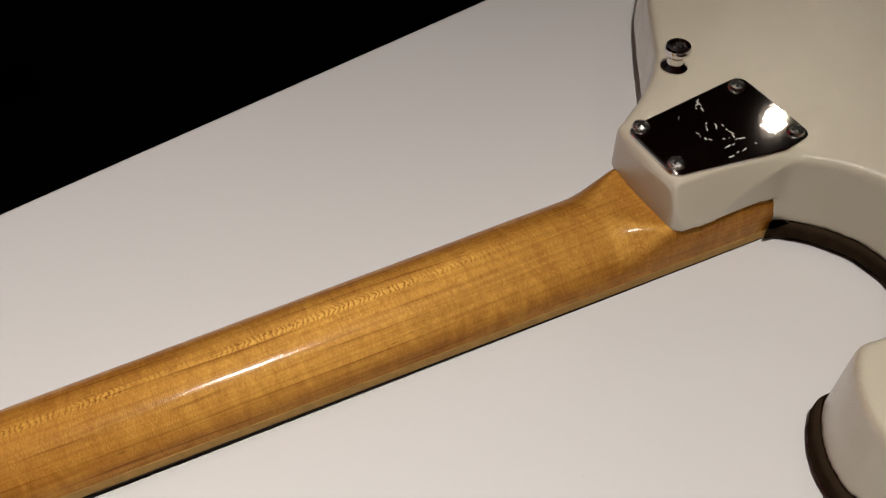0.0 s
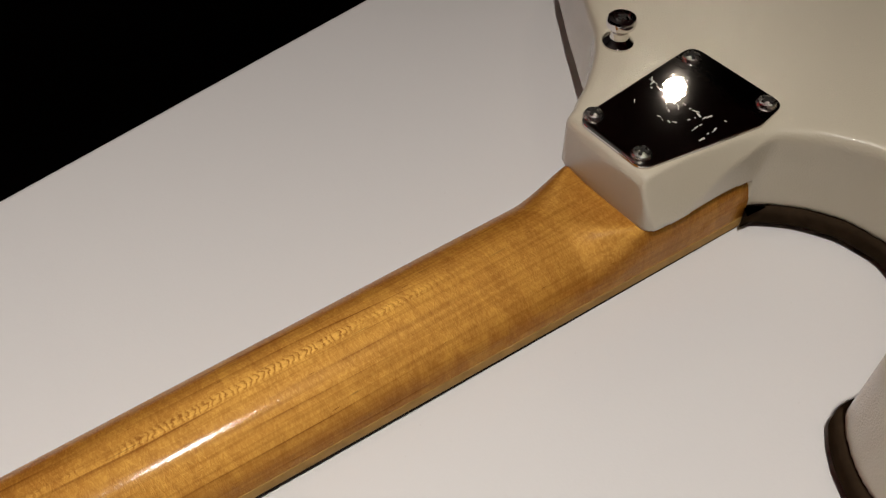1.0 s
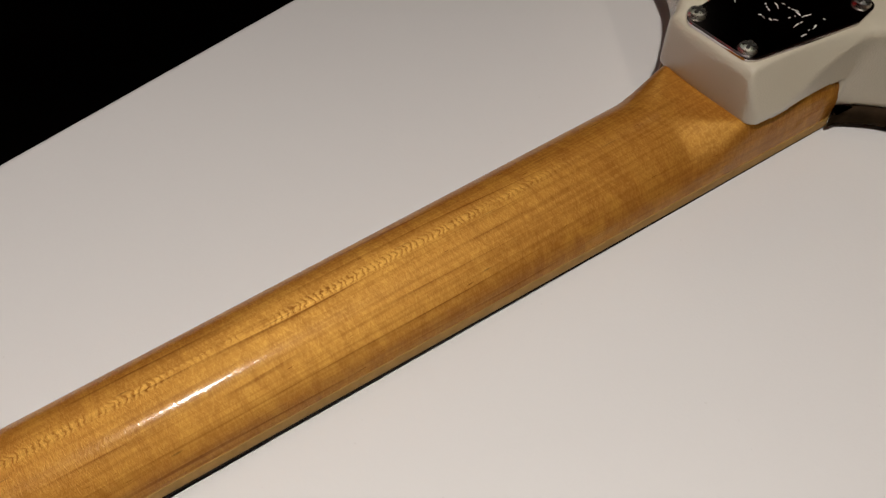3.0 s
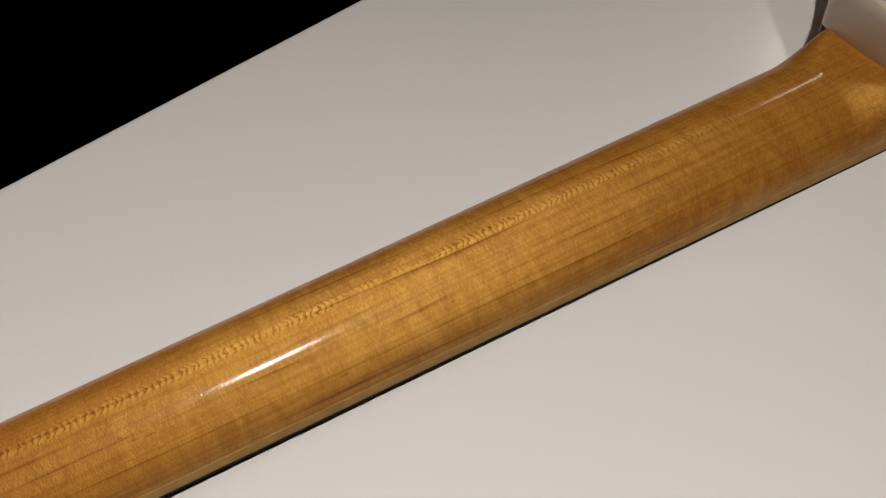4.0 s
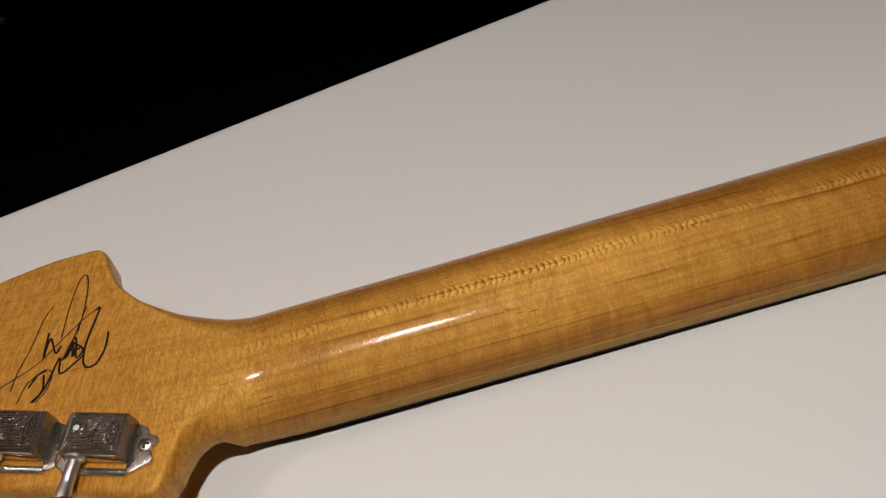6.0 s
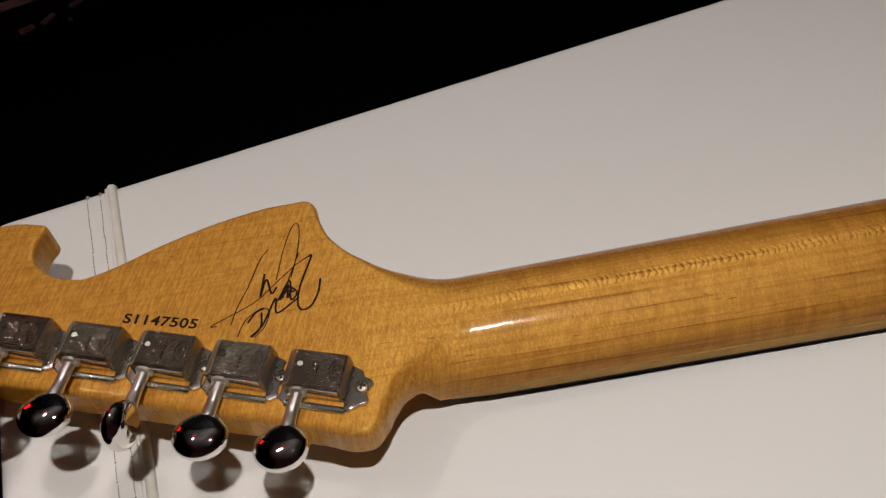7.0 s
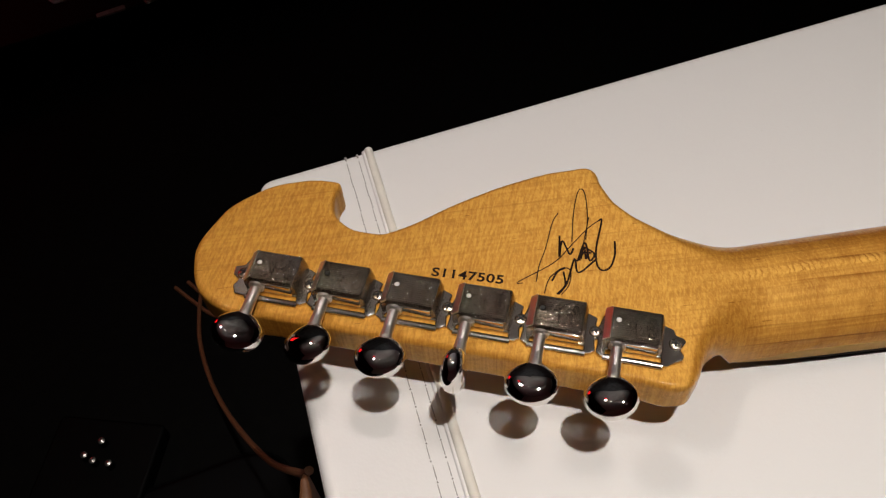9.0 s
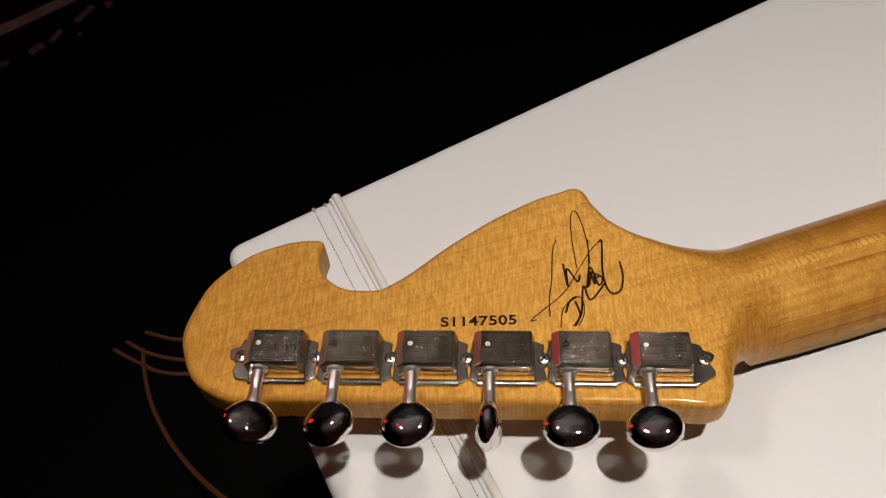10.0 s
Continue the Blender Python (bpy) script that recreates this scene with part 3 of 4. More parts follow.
def body():
    """The cream body: rounded edges all round, the treble side of the heel carved away to a slope."""
    outline = anticlockwise(bezier(BODY, 8))
    cell, low = 0.0012, 0.0246
    xs, ys, zs = np.arange(0.3966, 0.9110, cell), np.arange(-0.2010, 0.2060, cell), np.arange(0.0061, PLATE_Z + 0.0025, cell)
    gx, gy = np.meshgrid(xs, ys, indexing="ij")
    depth = inside_by(outline, gx, gy)
    r = 0.0045
    rise = PLATE_Z - r + np.sqrt(np.maximum(0, r * r - (r - np.clip(depth, 0, r)) ** 2))
    up = eased(0.424, 0.476, gx)
    rim = PLATE_Z - 0.0215 * (1 - up) ** 0.8
    wide = 0.0015 + 0.0068 * (1 - up) ** 0.6
    slope = rim + (gy + 0.0268) * (PLATE_Z - rim) / wide
    slope = np.where((gy < 0.0) & (gy > -0.075) & (gx < 0.476), slope, 1.0)
    soft = 0.0022
    share = np.clip(0.5 + 0.5 * (slope - rise) / soft, 0, 1)
    rise = np.maximum(slope * (1 - share) + rise * share - soft * share * (1 - share), low + 0.001)
    lean = np.sqrt(1 + np.minimum(np.hypot(*np.gradient(rise, cell)), 4) ** 2)
    z = zs[None, None, :]
    # the front half is cut away for the neck
    pocket = (gx < 0.4697) & (gy < 0.031) & (gy > -0.06)
    under = np.where(pocket, low, 0.0085)
    field = np.maximum((z - rise[:, :, None]) / lean[:, :, None], under[:, :, None] - z)
    field = np.maximum(field, -depth[:, :, None])
    shell = net_object("body", field, np.array((xs[0], ys[0], zs[0])), cell, CREAM, 4)
    shell["label"] = "cream lacquered body with carved heel and rounded cutaway"
    return shell


body()


def underside_shade():
    """A dark slab added under the body's edge, for the shade above the bench."""
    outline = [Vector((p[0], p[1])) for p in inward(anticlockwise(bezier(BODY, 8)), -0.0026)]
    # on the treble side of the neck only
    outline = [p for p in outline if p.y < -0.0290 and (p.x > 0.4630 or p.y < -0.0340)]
    part("front", slab(bmesh.new(), outline, 0.0004, 0.0087, 0.0022, 0.0006, 3), GAPSHADE, guitar, "added dark slab for the shade between body and bench")


underside_shade()

PLATE_OUTLINE = [(0.4122, 0.0216), (0.4862, 0.0318), (0.4880, -0.0188), (0.4705, -0.0226), (0.4137, -0.0150)]


def screw(parent, m, radius=0.0038, name="screw", material=None):
    bm = bmesh.new()
    turned(bm, [(radius, 0), (radius, radius * 0.10), (radius * 0.85, radius * 0.38), (radius * 0.45, radius * 0.55), (0.0001, radius * 0.60)], m, 20)
    ob = part(name, bm, material or CHROME, parent)
    bm = bmesh.new()
    top = radius * 0.50
    for w, h in ((0.62, 0.16), (0.16, 0.62)):
        box(bm, (-radius * w, -radius * h, top * 0.7), (radius * w, radius * h, radius * 0.615))
    bmesh.ops.transform(bm, matrix=m, verts=bm.verts[:])
    part("cross_slot", bm, DARKHOLE, ob)
    return ob


def neck_plate():
    bm = slab(bmesh.new(), rounded_polygon(PLATE_OUTLINE, 0.0065, 7), PLATE_Z - 0.0002, PLATE_Z + 0.0016, 0.0008, 0.0, 4)
    plate = part("neck_plate", bm, PLATE, guitar, "mirror polished chrome neck plate with cut corner", 50)
    for k, (x, y) in enumerate(((0.4190, 0.0196), (0.4785, 0.0246), (0.4818, -0.0145), (0.4190, -0.0086))):
        screw(plate, pose(x, y, PLATE_Z + 0.0014, 0, 0, 20 + 33 * k), 0.0043, material=PLATESCREW)
    rng = random.Random(5)
    # worn marks in the plate, as plain strokes, their glints put into the colour
    for x, y, x2, y2 in ((0.4534, 0.0250, 0.4529, 0.0179), (0.4496, 0.0195, 0.4548, 0.0229), (0.4403, 0.0190, 0.4387, 0.0163), (0.4396, 0.0059, 0.4410, 0.0011), (0.4410, 0.0011, 0.4426, -0.0033),
                         (0.4539, 0.0014, 0.4545, -0.0042), (0.4480, -0.0044, 0.4525, -0.0050), (0.4443, -0.0099, 0.4506, -0.0091), (0.4529, -0.0074, 0.4569, -0.0076), (0.4473, -0.0148, 0.4537, -0.0146),
                         (0.4424, -0.0158, 0.4437, -0.0156), (0.4481, 0.0089, 0.4455, 0.0041), (0.4520, 0.0066, 0.4500, 0.0031), (0.4542, 0.0051, 0.4550, 0.0024), (0.4600, -0.0122, 0.4603, -0.0128)):
        a, b = Vector((x, y, PLATE_Z + 0.00150)), Vector((x2, y2, PLATE_Z + 0.00150))
        dabs = max(1, round((b - a).length / 0.0021))
        for k in range(dabs):
            p = a.lerp(b, (k + rng.uniform(0.1, 0.5)) / dabs) + Vector((rng.uniform(-0.0004, 0.0004), rng.uniform(-0.0004, 0.0004), 0))
            way = ((b - a).normalized() + Vector((rng.uniform(-0.5, 0.5), rng.uniform(-0.5, 0.5), 0))) * rng.uniform(0.0008, 0.0025)
            part("engraved_stroke", tube(bmesh.new(), along([p, p + way * 0.5 + Vector((0.0001, 0.0001, 0)), p + way], 2), rng.uniform(0.00022, 0.00050), 8, 0.6), GLINT, plate)
    return plate


neck_plate()


def strap_button():
    at = pose(0.4614, 0.0525, PLATE_Z - 0.0002)
    bm = turned(bmesh.new(), [(0.0066, 0), (0.0068, 0.0012), (0.0058, 0.0022), (0.0043, 0.0040), (0.0042, 0.0070), (0.0052, 0.0086), (0.0064, 0.0098), (0.0067, 0.0122), (0.0060, 0.0138), (0.0044, 0.0141), (0.0040, 0.0128), (0.0001, 0.0124)], at, 32)
    button = part("strap_button", bm, CHROME, guitar, "chrome strap button on the heel")
    screw(button, at @ pose(0, 0, 0.0118), 0.0036)


strap_button()

# ---- tuning machines, six in a row ----
ROW = Vector((-0.0296, -0.0234, 0))
ROW_TURN = -19.7
PITCH = 0.0249


def button_mesh():
    """An oval metal tuner button: softly domed faces, a thick rounded rim that thins towards the stem (stem along -z)."""
    levels = (0.02, 0.25, 0.48, 0.66, 0.80, 0.89, 0.95, 0.985, 1.0)
    rings = []
    for side, shares in ((1, levels), (-1, levels[-2::-1])):
        for share in shares:
            ring = []
            for i in range(44):
                a = 2 * math.pi * i / 44
                wide, long = 0.0088 * math.cos(a), 0.0076 * math.sin(a)
                narrow = 1 - 0.16 * smooth(0.2, 1.0, -math.sin(a))
                z = long * share
                thick = 0.0031 + 0.0021 * smooth(-0.0070, 0.0074, z)
                full = 3.2 - 1.5 * smooth(-0.2, 0.9, math.sin(a))
                ring.append((wide * share * narrow, side * thick * (1 - share ** full) ** 0.5, z))
            rings.append(ring)
    return rings


def tuner(k, twist):
    m = Matrix.Translation((0, 0, BACK)) @ Matrix.Translation(ROW) @ pose(0, 0, 0, 0, 0, ROW_TURN) @ Matrix.Translation((-PITCH * k, 0, 0))
    # local: x along the row, -y towards the button, z up; the screw of this machine at the origin
    bm = bmesh.new()
    ear = [(0.0004, 0.0050), (0.0012, 0.0030), (0.0036, 0.0024), (0.0046, 0.0012), (0.0036, -0.0006), (0.0028, -0.0022), (0.0042, -0.0044), (0.0036, -0.0060), (0.0012, -0.0074)] if k == 0 else [(0.0004, 0.0048), (0.0000, 0.0022), (0.0012, 0.0010), (0.0012, -0.0020), (0.0002, -0.0040), (0.0008, -0.0078)]
    flange = [(-0.0228, 0.0062), (-0.0030, 0.0062), *ear, (-0.0012, -0.0092), (-0.0030, -0.0092), (-0.0031, -0.0078), (-0.0032, -0.0064), (-0.0208, -0.0064), (-0.0209, -0.0078), (-0.0210, -0.0092), (-0.0224, -0.0092), (-0.0240, -0.0080), (-0.0236, -0.0045), (-0.0244, 0.0)]
    if k == 5:
        flange[-3:] = [(-0.0258, -0.0088), (-0.0274, -0.0058), (-0.0262, -0.0030), (-0.0290, -0.0012), (-0.0294, 0.0022), (-0.0262, 0.0032), (-0.0252, 0.0060)]
    slab(bm, rounded_polygon(flange, 0.0008, 3), -0.0002, 0.0015, 0.0005, 0.0, 3)
    tube(bm, [(-0.0024, -0.0090, 0.0005), (-0.0216, -0.0090, 0.0005)], 0.0012, 12, 0.9)
    base = part("tuning_machine", bm, FLANGE, guitar, "nickel tuning machine with oval metal button")
    base.matrix_local = m
    # ribbed cap: a comb-like section drawn out along the row
    comb = [(-0.0060, 0.0006), (-0.0060, 0.0068), (-0.0053, 0.0077)]
    for i in range(14):
        y = -0.0050 + 0.00080 * i
        comb += [(y, 0.0077), (y + 0.00016, 0.00790), (y + 0.00036, 0.00790), (y + 0.00052, 0.0077)]
    comb += [(0.0061, 0.0077), (0.0068, 0.0068), (0.0068, 0.0006)]
    bm = bmesh.new()
    rings = []
    for x, sink in ((-0.0223, 0.0020), (-0.0219, 0.00156), (-0.0203, 0.0001), (-0.0201, 0.0), (-0.0046, 0.0), (-0.0040, 0.0004), (-0.0036, 0.0014), (-0.0030, 0.0042)):
        rings.append([(x, y * (1 - min(sink, 0.0014) * 30), max(0.0006, z - sink) if z > 0.001 else z) for y, z in comb])
    loft(bm, rings)
    case = part("housing", bm, CASTING, base, "ribbed nickel gear housing", 24)
    front = slab(bmesh.new(), rounded_polygon([(-0.0202, 0.0008), (-0.0047, 0.0008), (-0.0047, 0.0060), (-0.0202, 0.0060)], 0.0006, 3), 0.0, 0.0005, 0.0002, 0.0, 2)
    bmesh.ops.transform(front, matrix=pose(0, -0.0058, 0.0002, 90, 0, 0), verts=front.verts[:])
    part("front_plate", front, PLATE, case, "polished front face of the housing")
    bm = bmesh.new()
    turned(bm, [(0.0009, 0), (0.0009, 0.0001)], pose(-0.0180, 0.0012, 0.0080), 14)
    part("oil_hole", bm, DARKHOLE if k in (1, 4) else STEEL, case)
    # a raised oval with three curls in it, and a few small dabs beside it
    oval = [(-0.0072 + 0.0015 * math.cos(radians(20 * i)), 0.0002 + 0.0040 * math.sin(radians(20 * i)), 0.0079) for i in range(19)]
    part("raised_mark", tube(bmesh.new(), oval, 0.00018, 6), CASTING, case)
    for i in range(3):
        curl = [(-0.0072 + 0.00075 * math.cos(a), -0.0022 + 0.0024 * i + 0.0008 * math.sin(a), 0.00792) for a in [0.6 * i + 0.8 * j for j in range(7)]]
        part("raised_mark", tube(bmesh.new(), curl, 0.00022, 6), CASTING, case)
    for x, y, turn in ((-0.0124, -0.0026, 90), (-0.0124, -0.0008, 90), (-0.0124, 0.0010, 90), (-0.0108, 0.0034, 0), (-0.0108, -0.0040, 0)):
        c, d = math.cos(radians(turn)) * 0.0005, math.sin(radians(turn)) * 0.0005
        part("raised_mark", tube(bmesh.new(), [(x - c, y - d, 0.0079), (x + c, y + d, 0.0079)], 0.00022, 6), CASTING, case)
    slope = loft(bmesh.new(), [[(-0.02250, y, 0.0060), (-0.0203, y, 0.00815), (-0.0200, y, 0.0074), (-0.0219, y, 0.0053)] for y in (-0.0055, 0.0062)])
    part("end_slope", slope, SLOPE, case, "satin sloping end of the housing")
    bm = bmesh.new()
    turned(bm, [(0.0019, 0), (0.0019, 0.013), (0.0017, 0.0135)], pose(-0.0174, -0.0050, 0.0040, 90, 0, 0), 16)
    turned(bm, [(0.0028, 0), (0.0028, 0.0012), (0.0022, 0.0018)], pose(-0.0174, -0.0056, 0.0040, 90, 0, 0), 16)
    part("shaft", bm, SATIN, base)
    bm = bmesh.new()
    loft(bm, button_mesh())
    bmesh.ops.transform(bm, matrix=pose(-0.0174, -0.0248, 0.0040, 90, twist, 0), verts=bm.verts[:])
    button = part("button", bm, CHROME, base, "oval chrome button", 50)
    neckline = turned(bmesh.new(), [(0.0019, -0.0110), (0.0021, -0.0082), (0.0024, -0.0066), (0.0020, -0.0050)], pose(-0.0174, -0.0248, 0.0040, 90, twist, 0), 20)
    part("collar", neckline, SATIN, button, "satin collar")
    screw(base, pose(0.0000 if k else 0.0010, -0.0006, 0.0012, 0, 0, 25 * k), 0.0022, material=SCREW)
    if k == 5:
        screw(base, pose(-PITCH, -0.0004, 0.0012, 0, 0, 70), 0.0025, material=SCREW)


for k, twist in enumerate((-14, -6, 88, -8, -20, 16)):
    tuner(k, twist)


# ---- marks on the headstock ----
def serial():
    text = bpy.data.curves.new("serial", "FONT")
    text.offset = 0.00012
    text.body, text.size, text.extrude, text.space_character = "S1147505", 0.0051, 0.00004, 1.06
    lay = new("serial_text", text)
    mesh = bpy.data.meshes.new_from_object(lay.evaluated_get(bpy.context.evaluated_depsgraph_get()))
    bpy.data.objects.remove(lay)
    mesh.materials.clear()
    mesh.materials.append(INK)
    ob = new("serial_number", mesh)
    ob.parent = guitar
    wide = max(v.co.x for v in mesh.vertices)
    ob.matrix_local = pose(-0.1046, 0.0162, BACK + 0.0001, 0, 0, -17.0) @ Matrix.Diagonal((0.0256 / wide, 1, 1, 1))
    ob["label"] = "black stamped serial number"


serial()


def ink_strokes():
    thin = (((-0.0550, 0.0366), (-0.0580, 0.0324), (-0.0628, 0.0211), (-0.0660, 0.0150), (-0.0686, 0.0078)),
            ((-0.0733, 0.0080), (-0.0746, 0.0088), (-0.0610, 0.0148), (-0.0537, 0.0210), (-0.0459, 0.0278), (-0.0412, 0.0307)),
            ((-0.0528, 0.0229), (-0.0495, 0.0355), (-0.0459, 0.0450), (-0.0438, 0.0462), (-0.0435, 0.0418), (-0.0449, 0.0329), (-0.0477, 0.0229)),
            ((-0.0517, 0.0143), (-0.0444, 0.0329)),
            ((-0.0667, 0.0026), (-0.0649, 0.0067), (-0.0627, 0.0095), (-0.0581, 0.0122), (-0.0559, 0.0101), (-0.0577, 0.0047), (-0.0611, 0.0012)))
    bold = (((-0.0566, 0.0262), (-0.0585, 0.0170), (-0.0561, 0.0238), (-0.0547, 0.0176), (-0.0528, 0.0199)),
            ((-0.0413, 0.0306), (-0.0402, 0.0304), (-0.0448, 0.0190), (-0.0462, 0.0118), (-0.0449, 0.0089), (-0.0419, 0.0099), (-0.0391, 0.0148), (-0.0378, 0.0206)),
            ((-0.0527, 0.0141), (-0.0483, 0.0217), (-0.0484, 0.0138), (-0.0461, 0.0163), (-0.0488, 0.0197)),
            ((-0.0520, 0.0144), (-0.0496, 0.0175), (-0.0480, 0.0171), (-0.0470, 0.0169)),
            ((-0.0512, 0.0150), (-0.0490, 0.0200), (-0.0495, 0.0146), (-0.0480, 0.0180)),
            ((-0.0456, 0.0142), (-0.0533, 0.0093), (-0.0534, 0.0154), (-0.0582, 0.0056), (-0.0620, 0.0015)),
            ((-0.0631, 0.0073), (-0.0604, 0.0108), (-0.0575, 0.0120)),
            ((-0.0584, 0.0105), (-0.0590, 0.0049), (-0.0625, 0.0016)))
    strokes = thin + bold
    for k, line in enumerate(strokes):
        bm = tube(bmesh.new(), along([(x, y, BACK + 0.0001) for x, y in line], 6), 0.00019 if k < len(thin) else 0.00036, 6, 0.3)
        part("ink_stroke", bm, INK, guitar)


ink_strokes()


# ---- dark surroundings on the floor ----
def leather_bag():
    bag = thing("leather_bag", "brown stitched leather bag standing against the bench", "bag")
    a, b = Vector((-0.1790, 0.0150)), EX * -1.0
    rings = []
    for u, top in ((0.0, -0.124), (0.004, -0.120), (0.015, -0.120), (0.05, -0.121), (0.12, -0.126), (0.25, -0.135), (0.33, -0.16)):
        c = a - EY * u
        thick = 0.003 + 0.30 * u if u < 0.12 else 0.039
        outer, inner = c + b * thick, c
        ring = []
        for k in range(11):
            t = math.pi * k / 10
            mid, half = (outer + inner) / 2, (outer - inner) / 2
            p = mid + half * math.cos(t)
            lip = min(0.006, thick * 0.4)
            ring.append((p.x, p.y, top - lip + lip * math.sin(t)))
        ring.append((inner.x, inner.y, FLOOR + 0.002))
        ring.append((outer.x + b.x * 0.02, outer.y + b.y * 0.02, FLOOR + 0.002))
        rings.append(ring)
    part("shell", loft(bmesh.new(), rings), LEATHER, bag)
    for k in range(40):
        u = 0.008 + 0.0055 * k
        c = a - EY * u + b * max(0.0, (0.003 + 0.30 * min(u, 0.12)) * 0.72)
        d = c - EY * 0.0032
        z = -0.1212 - 0.058 * u
        part("stitch", tube(bmesh.new(), [(c.x, c.y, z), (d.x, d.y, z - 0.0002)], 0.0006, 6), SANDTHREAD, bag)
    return bag


def lace(points, label):
    ob = part("leather_lace", tube(bmesh.new(), along(points, 8), 0.0023, 10), LACE)
    return tagged(ob, label, "cord", "leather laces")


SANDTHREAD = plain("sand_thread", (0.42, 0.26, 0.12), 0.8, 0.2, 900)
LACE = plain("lace_leather", (0.13, 0.048, 0.020), 0.5, 0.25, 300)
leather_bag()
low = FLOOR + 0.0024
lace([(-0.1772, 0.0140, -0.1190), (-0.1883, 0.0263, -0.150), (-0.2315, 0.0849, -0.260), (-0.2812, 0.1617, -0.360), (-0.3167, 0.2240, -0.420), (-0.3405, 0.2760, -0.455), (-0.3563, 0.3254, -0.475), (-0.3616, 0.3690, low + 0.004), (-0.3618, 0.3960, low)], "brown leather lace curling down from the bag")
lace([(-0.3920, 0.4060, low), (-0.3680, 0.3810, low), (-0.3450, 0.3610, low), (-0.3100, 0.3480, low), (-0.2700, 0.3500, low)], "brown leather lace lying on the black floor")
lace([(-0.3780, 0.4110, low), (-0.3540, 0.3870, low), (-0.3140, 0.3660, low), (-0.2700, 0.3680, low)], "brown leather lace lying on the black floor")
lace([(-0.3570, 0.4160, low), (-0.3220, 0.3940, low), (-0.2800, 0.3880, low)], "brown leather lace lying on the black floor")


def effects_pedal():
    box_at = thing("effects_pedal", "small black pedal with four chrome capped knobs", "pedal", pose(-0.448, 0.200, FLOOR, 0, 0, -14))
    outline = rounded_polygon([(-0.055, -0.075), (0.055, -0.075), (0.055, 0.045), (-0.055, 0.045)], 0.006)
    part("enclosure", slab(bmesh.new(), outline, 0.0, 0.018, 0.003, 0.0, 3), BLACKPAINT, box_at)
    for x, y in ((-0.0115, 0.0035), (-0.0010, -0.0010), (0.0005, 0.0190), (0.0155, -0.0020)):
        knob = part("knob", turned(bmesh.new(), [(0.0042, 0), (0.0040, 0.006), (0.0036, 0.007), (0.0001, 0.0072)], pose(x, y, 0.018), 18), BLACKPAINT, box_at)
        part("cap", turned(bmesh.new(), [(0.0034, 0), (0.0033, 0.0012), (0.0020, 0.0022), (0.0001, 0.0025)], pose(x, y, 0.0251), 18), SATIN, knob, "chrome cap")
    return box_at


def gig_bag():
    bag = thing("gig_bag", "black glossy vinyl instrument bag lying on the floor", "bag", pose(-0.36, 0.03, FLOOR, 0, 0, 14))
    outline = rounded_polygon([(-0.30, -0.45), (0.13, -0.45), (0.13, 0.145), (-0.30, 0.145)], 0.05)
    part("shell", slab(bmesh.new(), outline, 0.0, 0.012, 0.006, 0.0, 4), BLACKVINYL, bag)
    part("zip", tube(bmesh.new(), [(*p, 0.006) for p in outline + outline[:1]], 0.0022, 8), BLACKPAINT, bag)
    return bag


def flight_case():
    case = thing("flight_case", "black laminate flight case with worn grey metal fittings", "case", pose(-0.40, 1.12, FLOOR, 0, 0, 17))
    part("body", slab(bmesh.new(), rounded_polygon([(-0.42, -0.24), (0.42, -0.24), (0.42, 0.24), (-0.42, 0.24)], 0.01), 0.0, 0.06, 0.004, 0.002, 3), BLACKPAINT, case)
    for x, y, long, wide, turn in ((-0.170, -0.236, 0.040, 0.010, 3), (-0.112, -0.234, 0.022, 0.013, 14), (-0.082, -0.226, 0.026, 0.010, 38), (-0.034, -0.206, 0.036, 0.011, 30), (0.030, -0.204, 0.016, 0.018, 60), (-0.055, -0.243, 0.007, 0.006, 0)):
        fitting = slab(bmesh.new(), rounded_polygon([(-long / 2, -wide / 2), (long / 2, -wide / 2), (long / 2, wide / 2), (-long / 2, wide / 2)], 0.003), 0.0, 0.003, 0.001, 0.0, 2)
        bmesh.ops.transform(fitting, matrix=pose(x, y, 0.0598, 0, 0, turn), verts=fitting.verts[:])
        part("fitting", fitting, WORNMETAL, case)
    # orange glints in the dark, drawn as small coloured patches on the lid
    for x, y, long, turn in ((0.18, -0.190, 0.018, 70), (0.0, -0.207, 0.014, 80), (0.27, -0.225, 0.020, 20)):
        patch = slab(bmesh.new(), rounded_polygon([(-long / 2, -0.005), (long / 2, -0.005), (long / 2, 0.005), (-long / 2, 0.005)], 0.002), 0.0, 0.002, 0.0006, 0.0, 2)
        bmesh.ops.transform(patch, matrix=pose(x, y, 0.0598, 0, 0, turn), verts=patch.verts[:])
        part("glint_patch", patch, AMBER, case, "orange patch standing in for a glint")
    # a grey gleam at the case edge, put into a pale strip
    plate = slab(bmesh.new(), rounded_polygon([(-0.24, -0.178), (-0.02, -0.170), (-0.03, -0.148), (-0.25, -0.156)], 0.008), 0.0595, 0.062, 0.001, 0.0, 2)
    part("gleam_strip", plate, GREYGLEAM, case, "grey strip on the lid, for the gleam of its edge")
    part("edging", tube(bmesh.new(), [(-0.41, 0.10, 0.060), (0.41, 0.10, 0.060)], 0.005, 10), WORNMETAL, case)
    return case


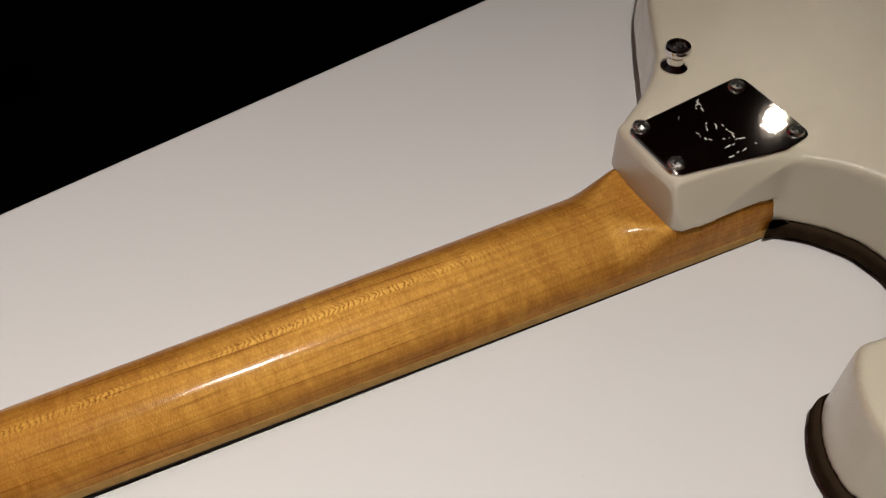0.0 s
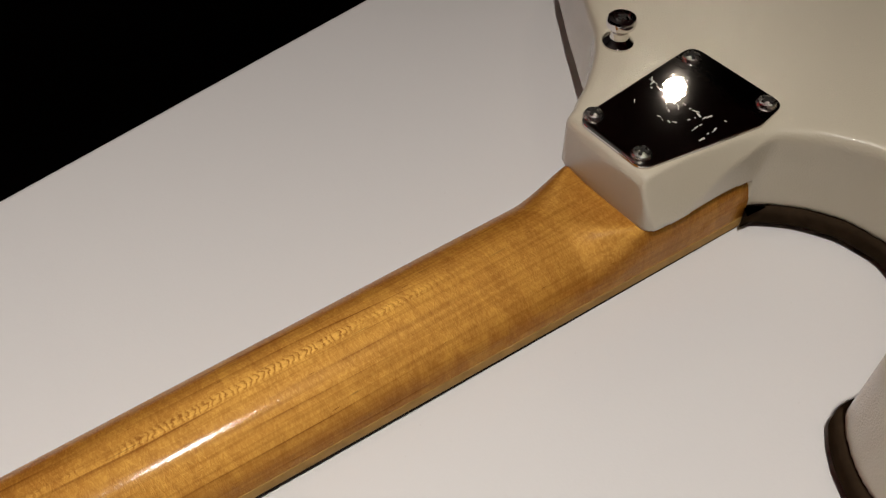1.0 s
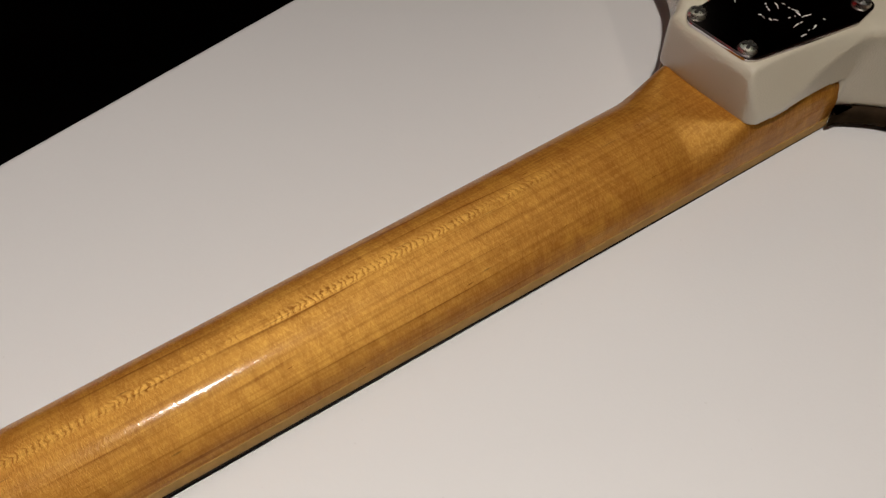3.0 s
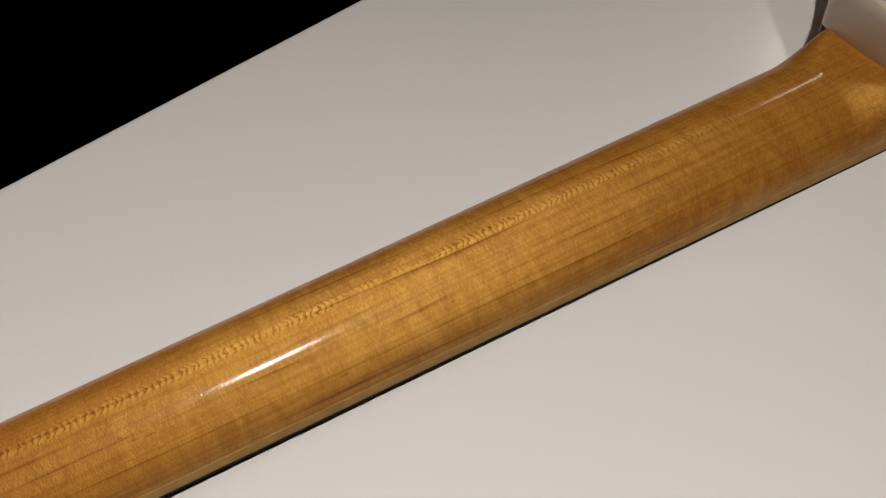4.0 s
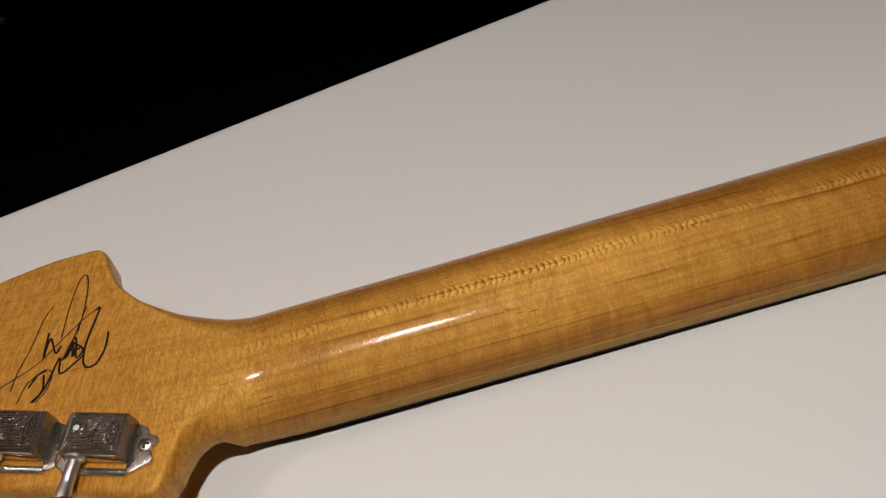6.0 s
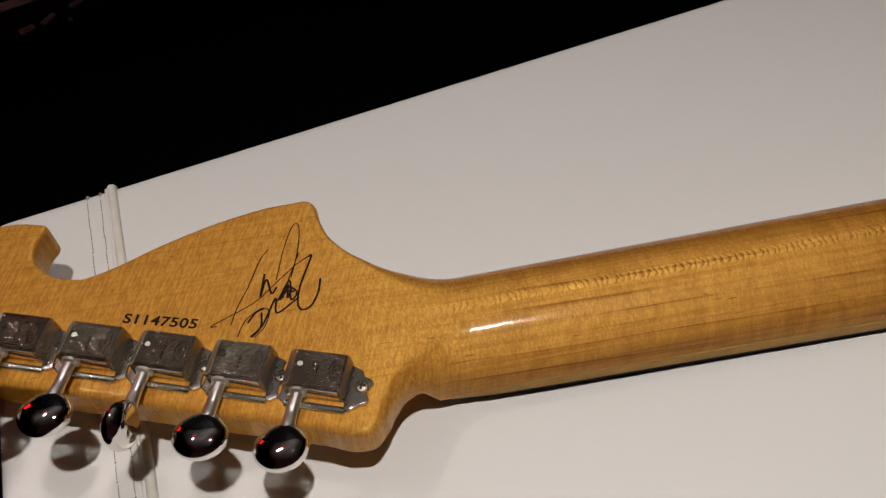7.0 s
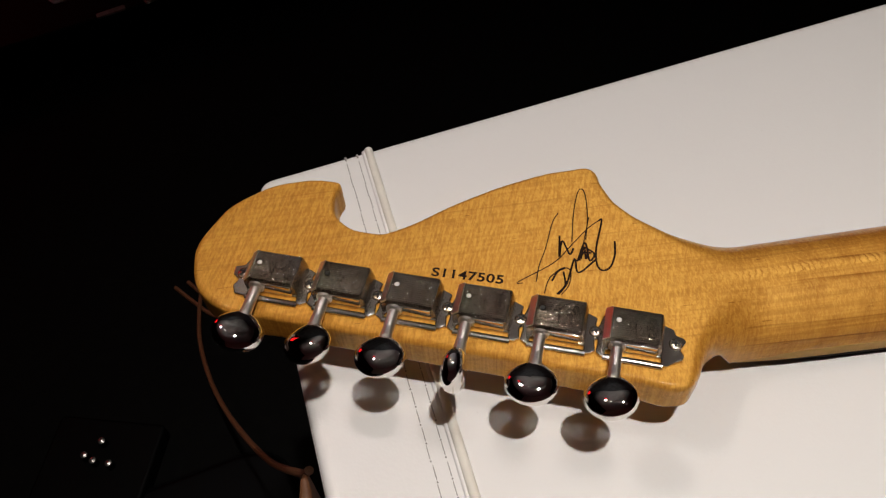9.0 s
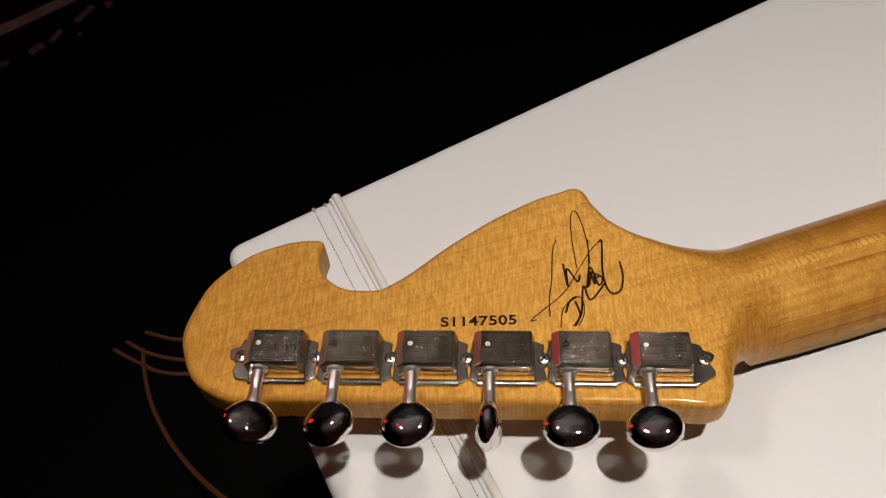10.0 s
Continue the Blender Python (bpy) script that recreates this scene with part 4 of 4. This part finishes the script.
def led_panel():
    """A red stage panel off to the side, whose glow shows in the chrome."""
    panel = thing("led_panel", "red glowing stage panel standing in the dark", "stage light", pose(-1.75, 2.10, FLOOR, 0, 0, 40))
    part("housing", slab(bmesh.new(), rounded_polygon([(-0.50, 0.0), (0.50, 0.0), (0.50, 0.10), (-0.50, 0.10)], 0.01), 0.0, 1.46, 0.01, 0.005, 3), BLACKPAINT, panel)
    part("screen", box(bmesh.new(), (-0.44, -0.006, 0.84), (0.20, 0.004, 1.38)), REDGLOW, panel, "glowing red face")
    return panel


def stage_lamp():
    """A small red lamp hung from the ceiling, seen as red dots in the chrome."""
    lamp = thing("stage_lamp", "red glowing stage lamp hanging from the ceiling", "stage light", look((-1.15, 1.20, 2.42), (-0.1, 0.0, 0.0)))
    part("can", turned(bmesh.new(), [(0.15, 0.0), (0.16, 0.01), (0.16, 0.16), (0.12, 0.20), (0.05, 0.21)], pose(0, 0, 0), 28), BLACKPAINT, lamp)
    part("lens", turned(bmesh.new(), [(0.14, -0.004), (0.13, -0.012), (0.06, -0.022), (0.001, -0.024)], None, 28), REDGLOW, lamp, "glowing red lens")
    part("stem", turned(bmesh.new(), [(0.012, 0.20), (0.012, 0.36)], None, 12), BLACKPAINT, lamp)
    return lamp


BLACKPAINT = plain("black_paint", (0.0007, 0.0007, 0.0007), 0.55, 0.3, 60, Specular_IOR_Level=0.06)
GREYGLEAM = plain("grey_gleam", (0.34, 0.34, 0.33), 0.5, 0.4, 30)
AMBER = plain("orange_glint", (0.42, 0.10, 0.03), 0.5, 0.3, 90)
WORNMETAL = plain("worn_metal", (0.20, 0.197, 0.190), 0.4, 0.4, 90)
BLACKVINYL = plain("black_vinyl", (0.0008, 0.0008, 0.0009), 0.45, 0.3, 40, Specular_IOR_Level=0.05)
glow = Nodes("red_glow")
REDGLOW = glow.done((0.5, 0.01, 0.01), Emission_Color=(1.0, 0.012, 0.015, 1), Emission_Strength=1.7, Roughness=0.3)
effects_pedal()
gig_bag()
flight_case()
led_panel()
stage_lamp()
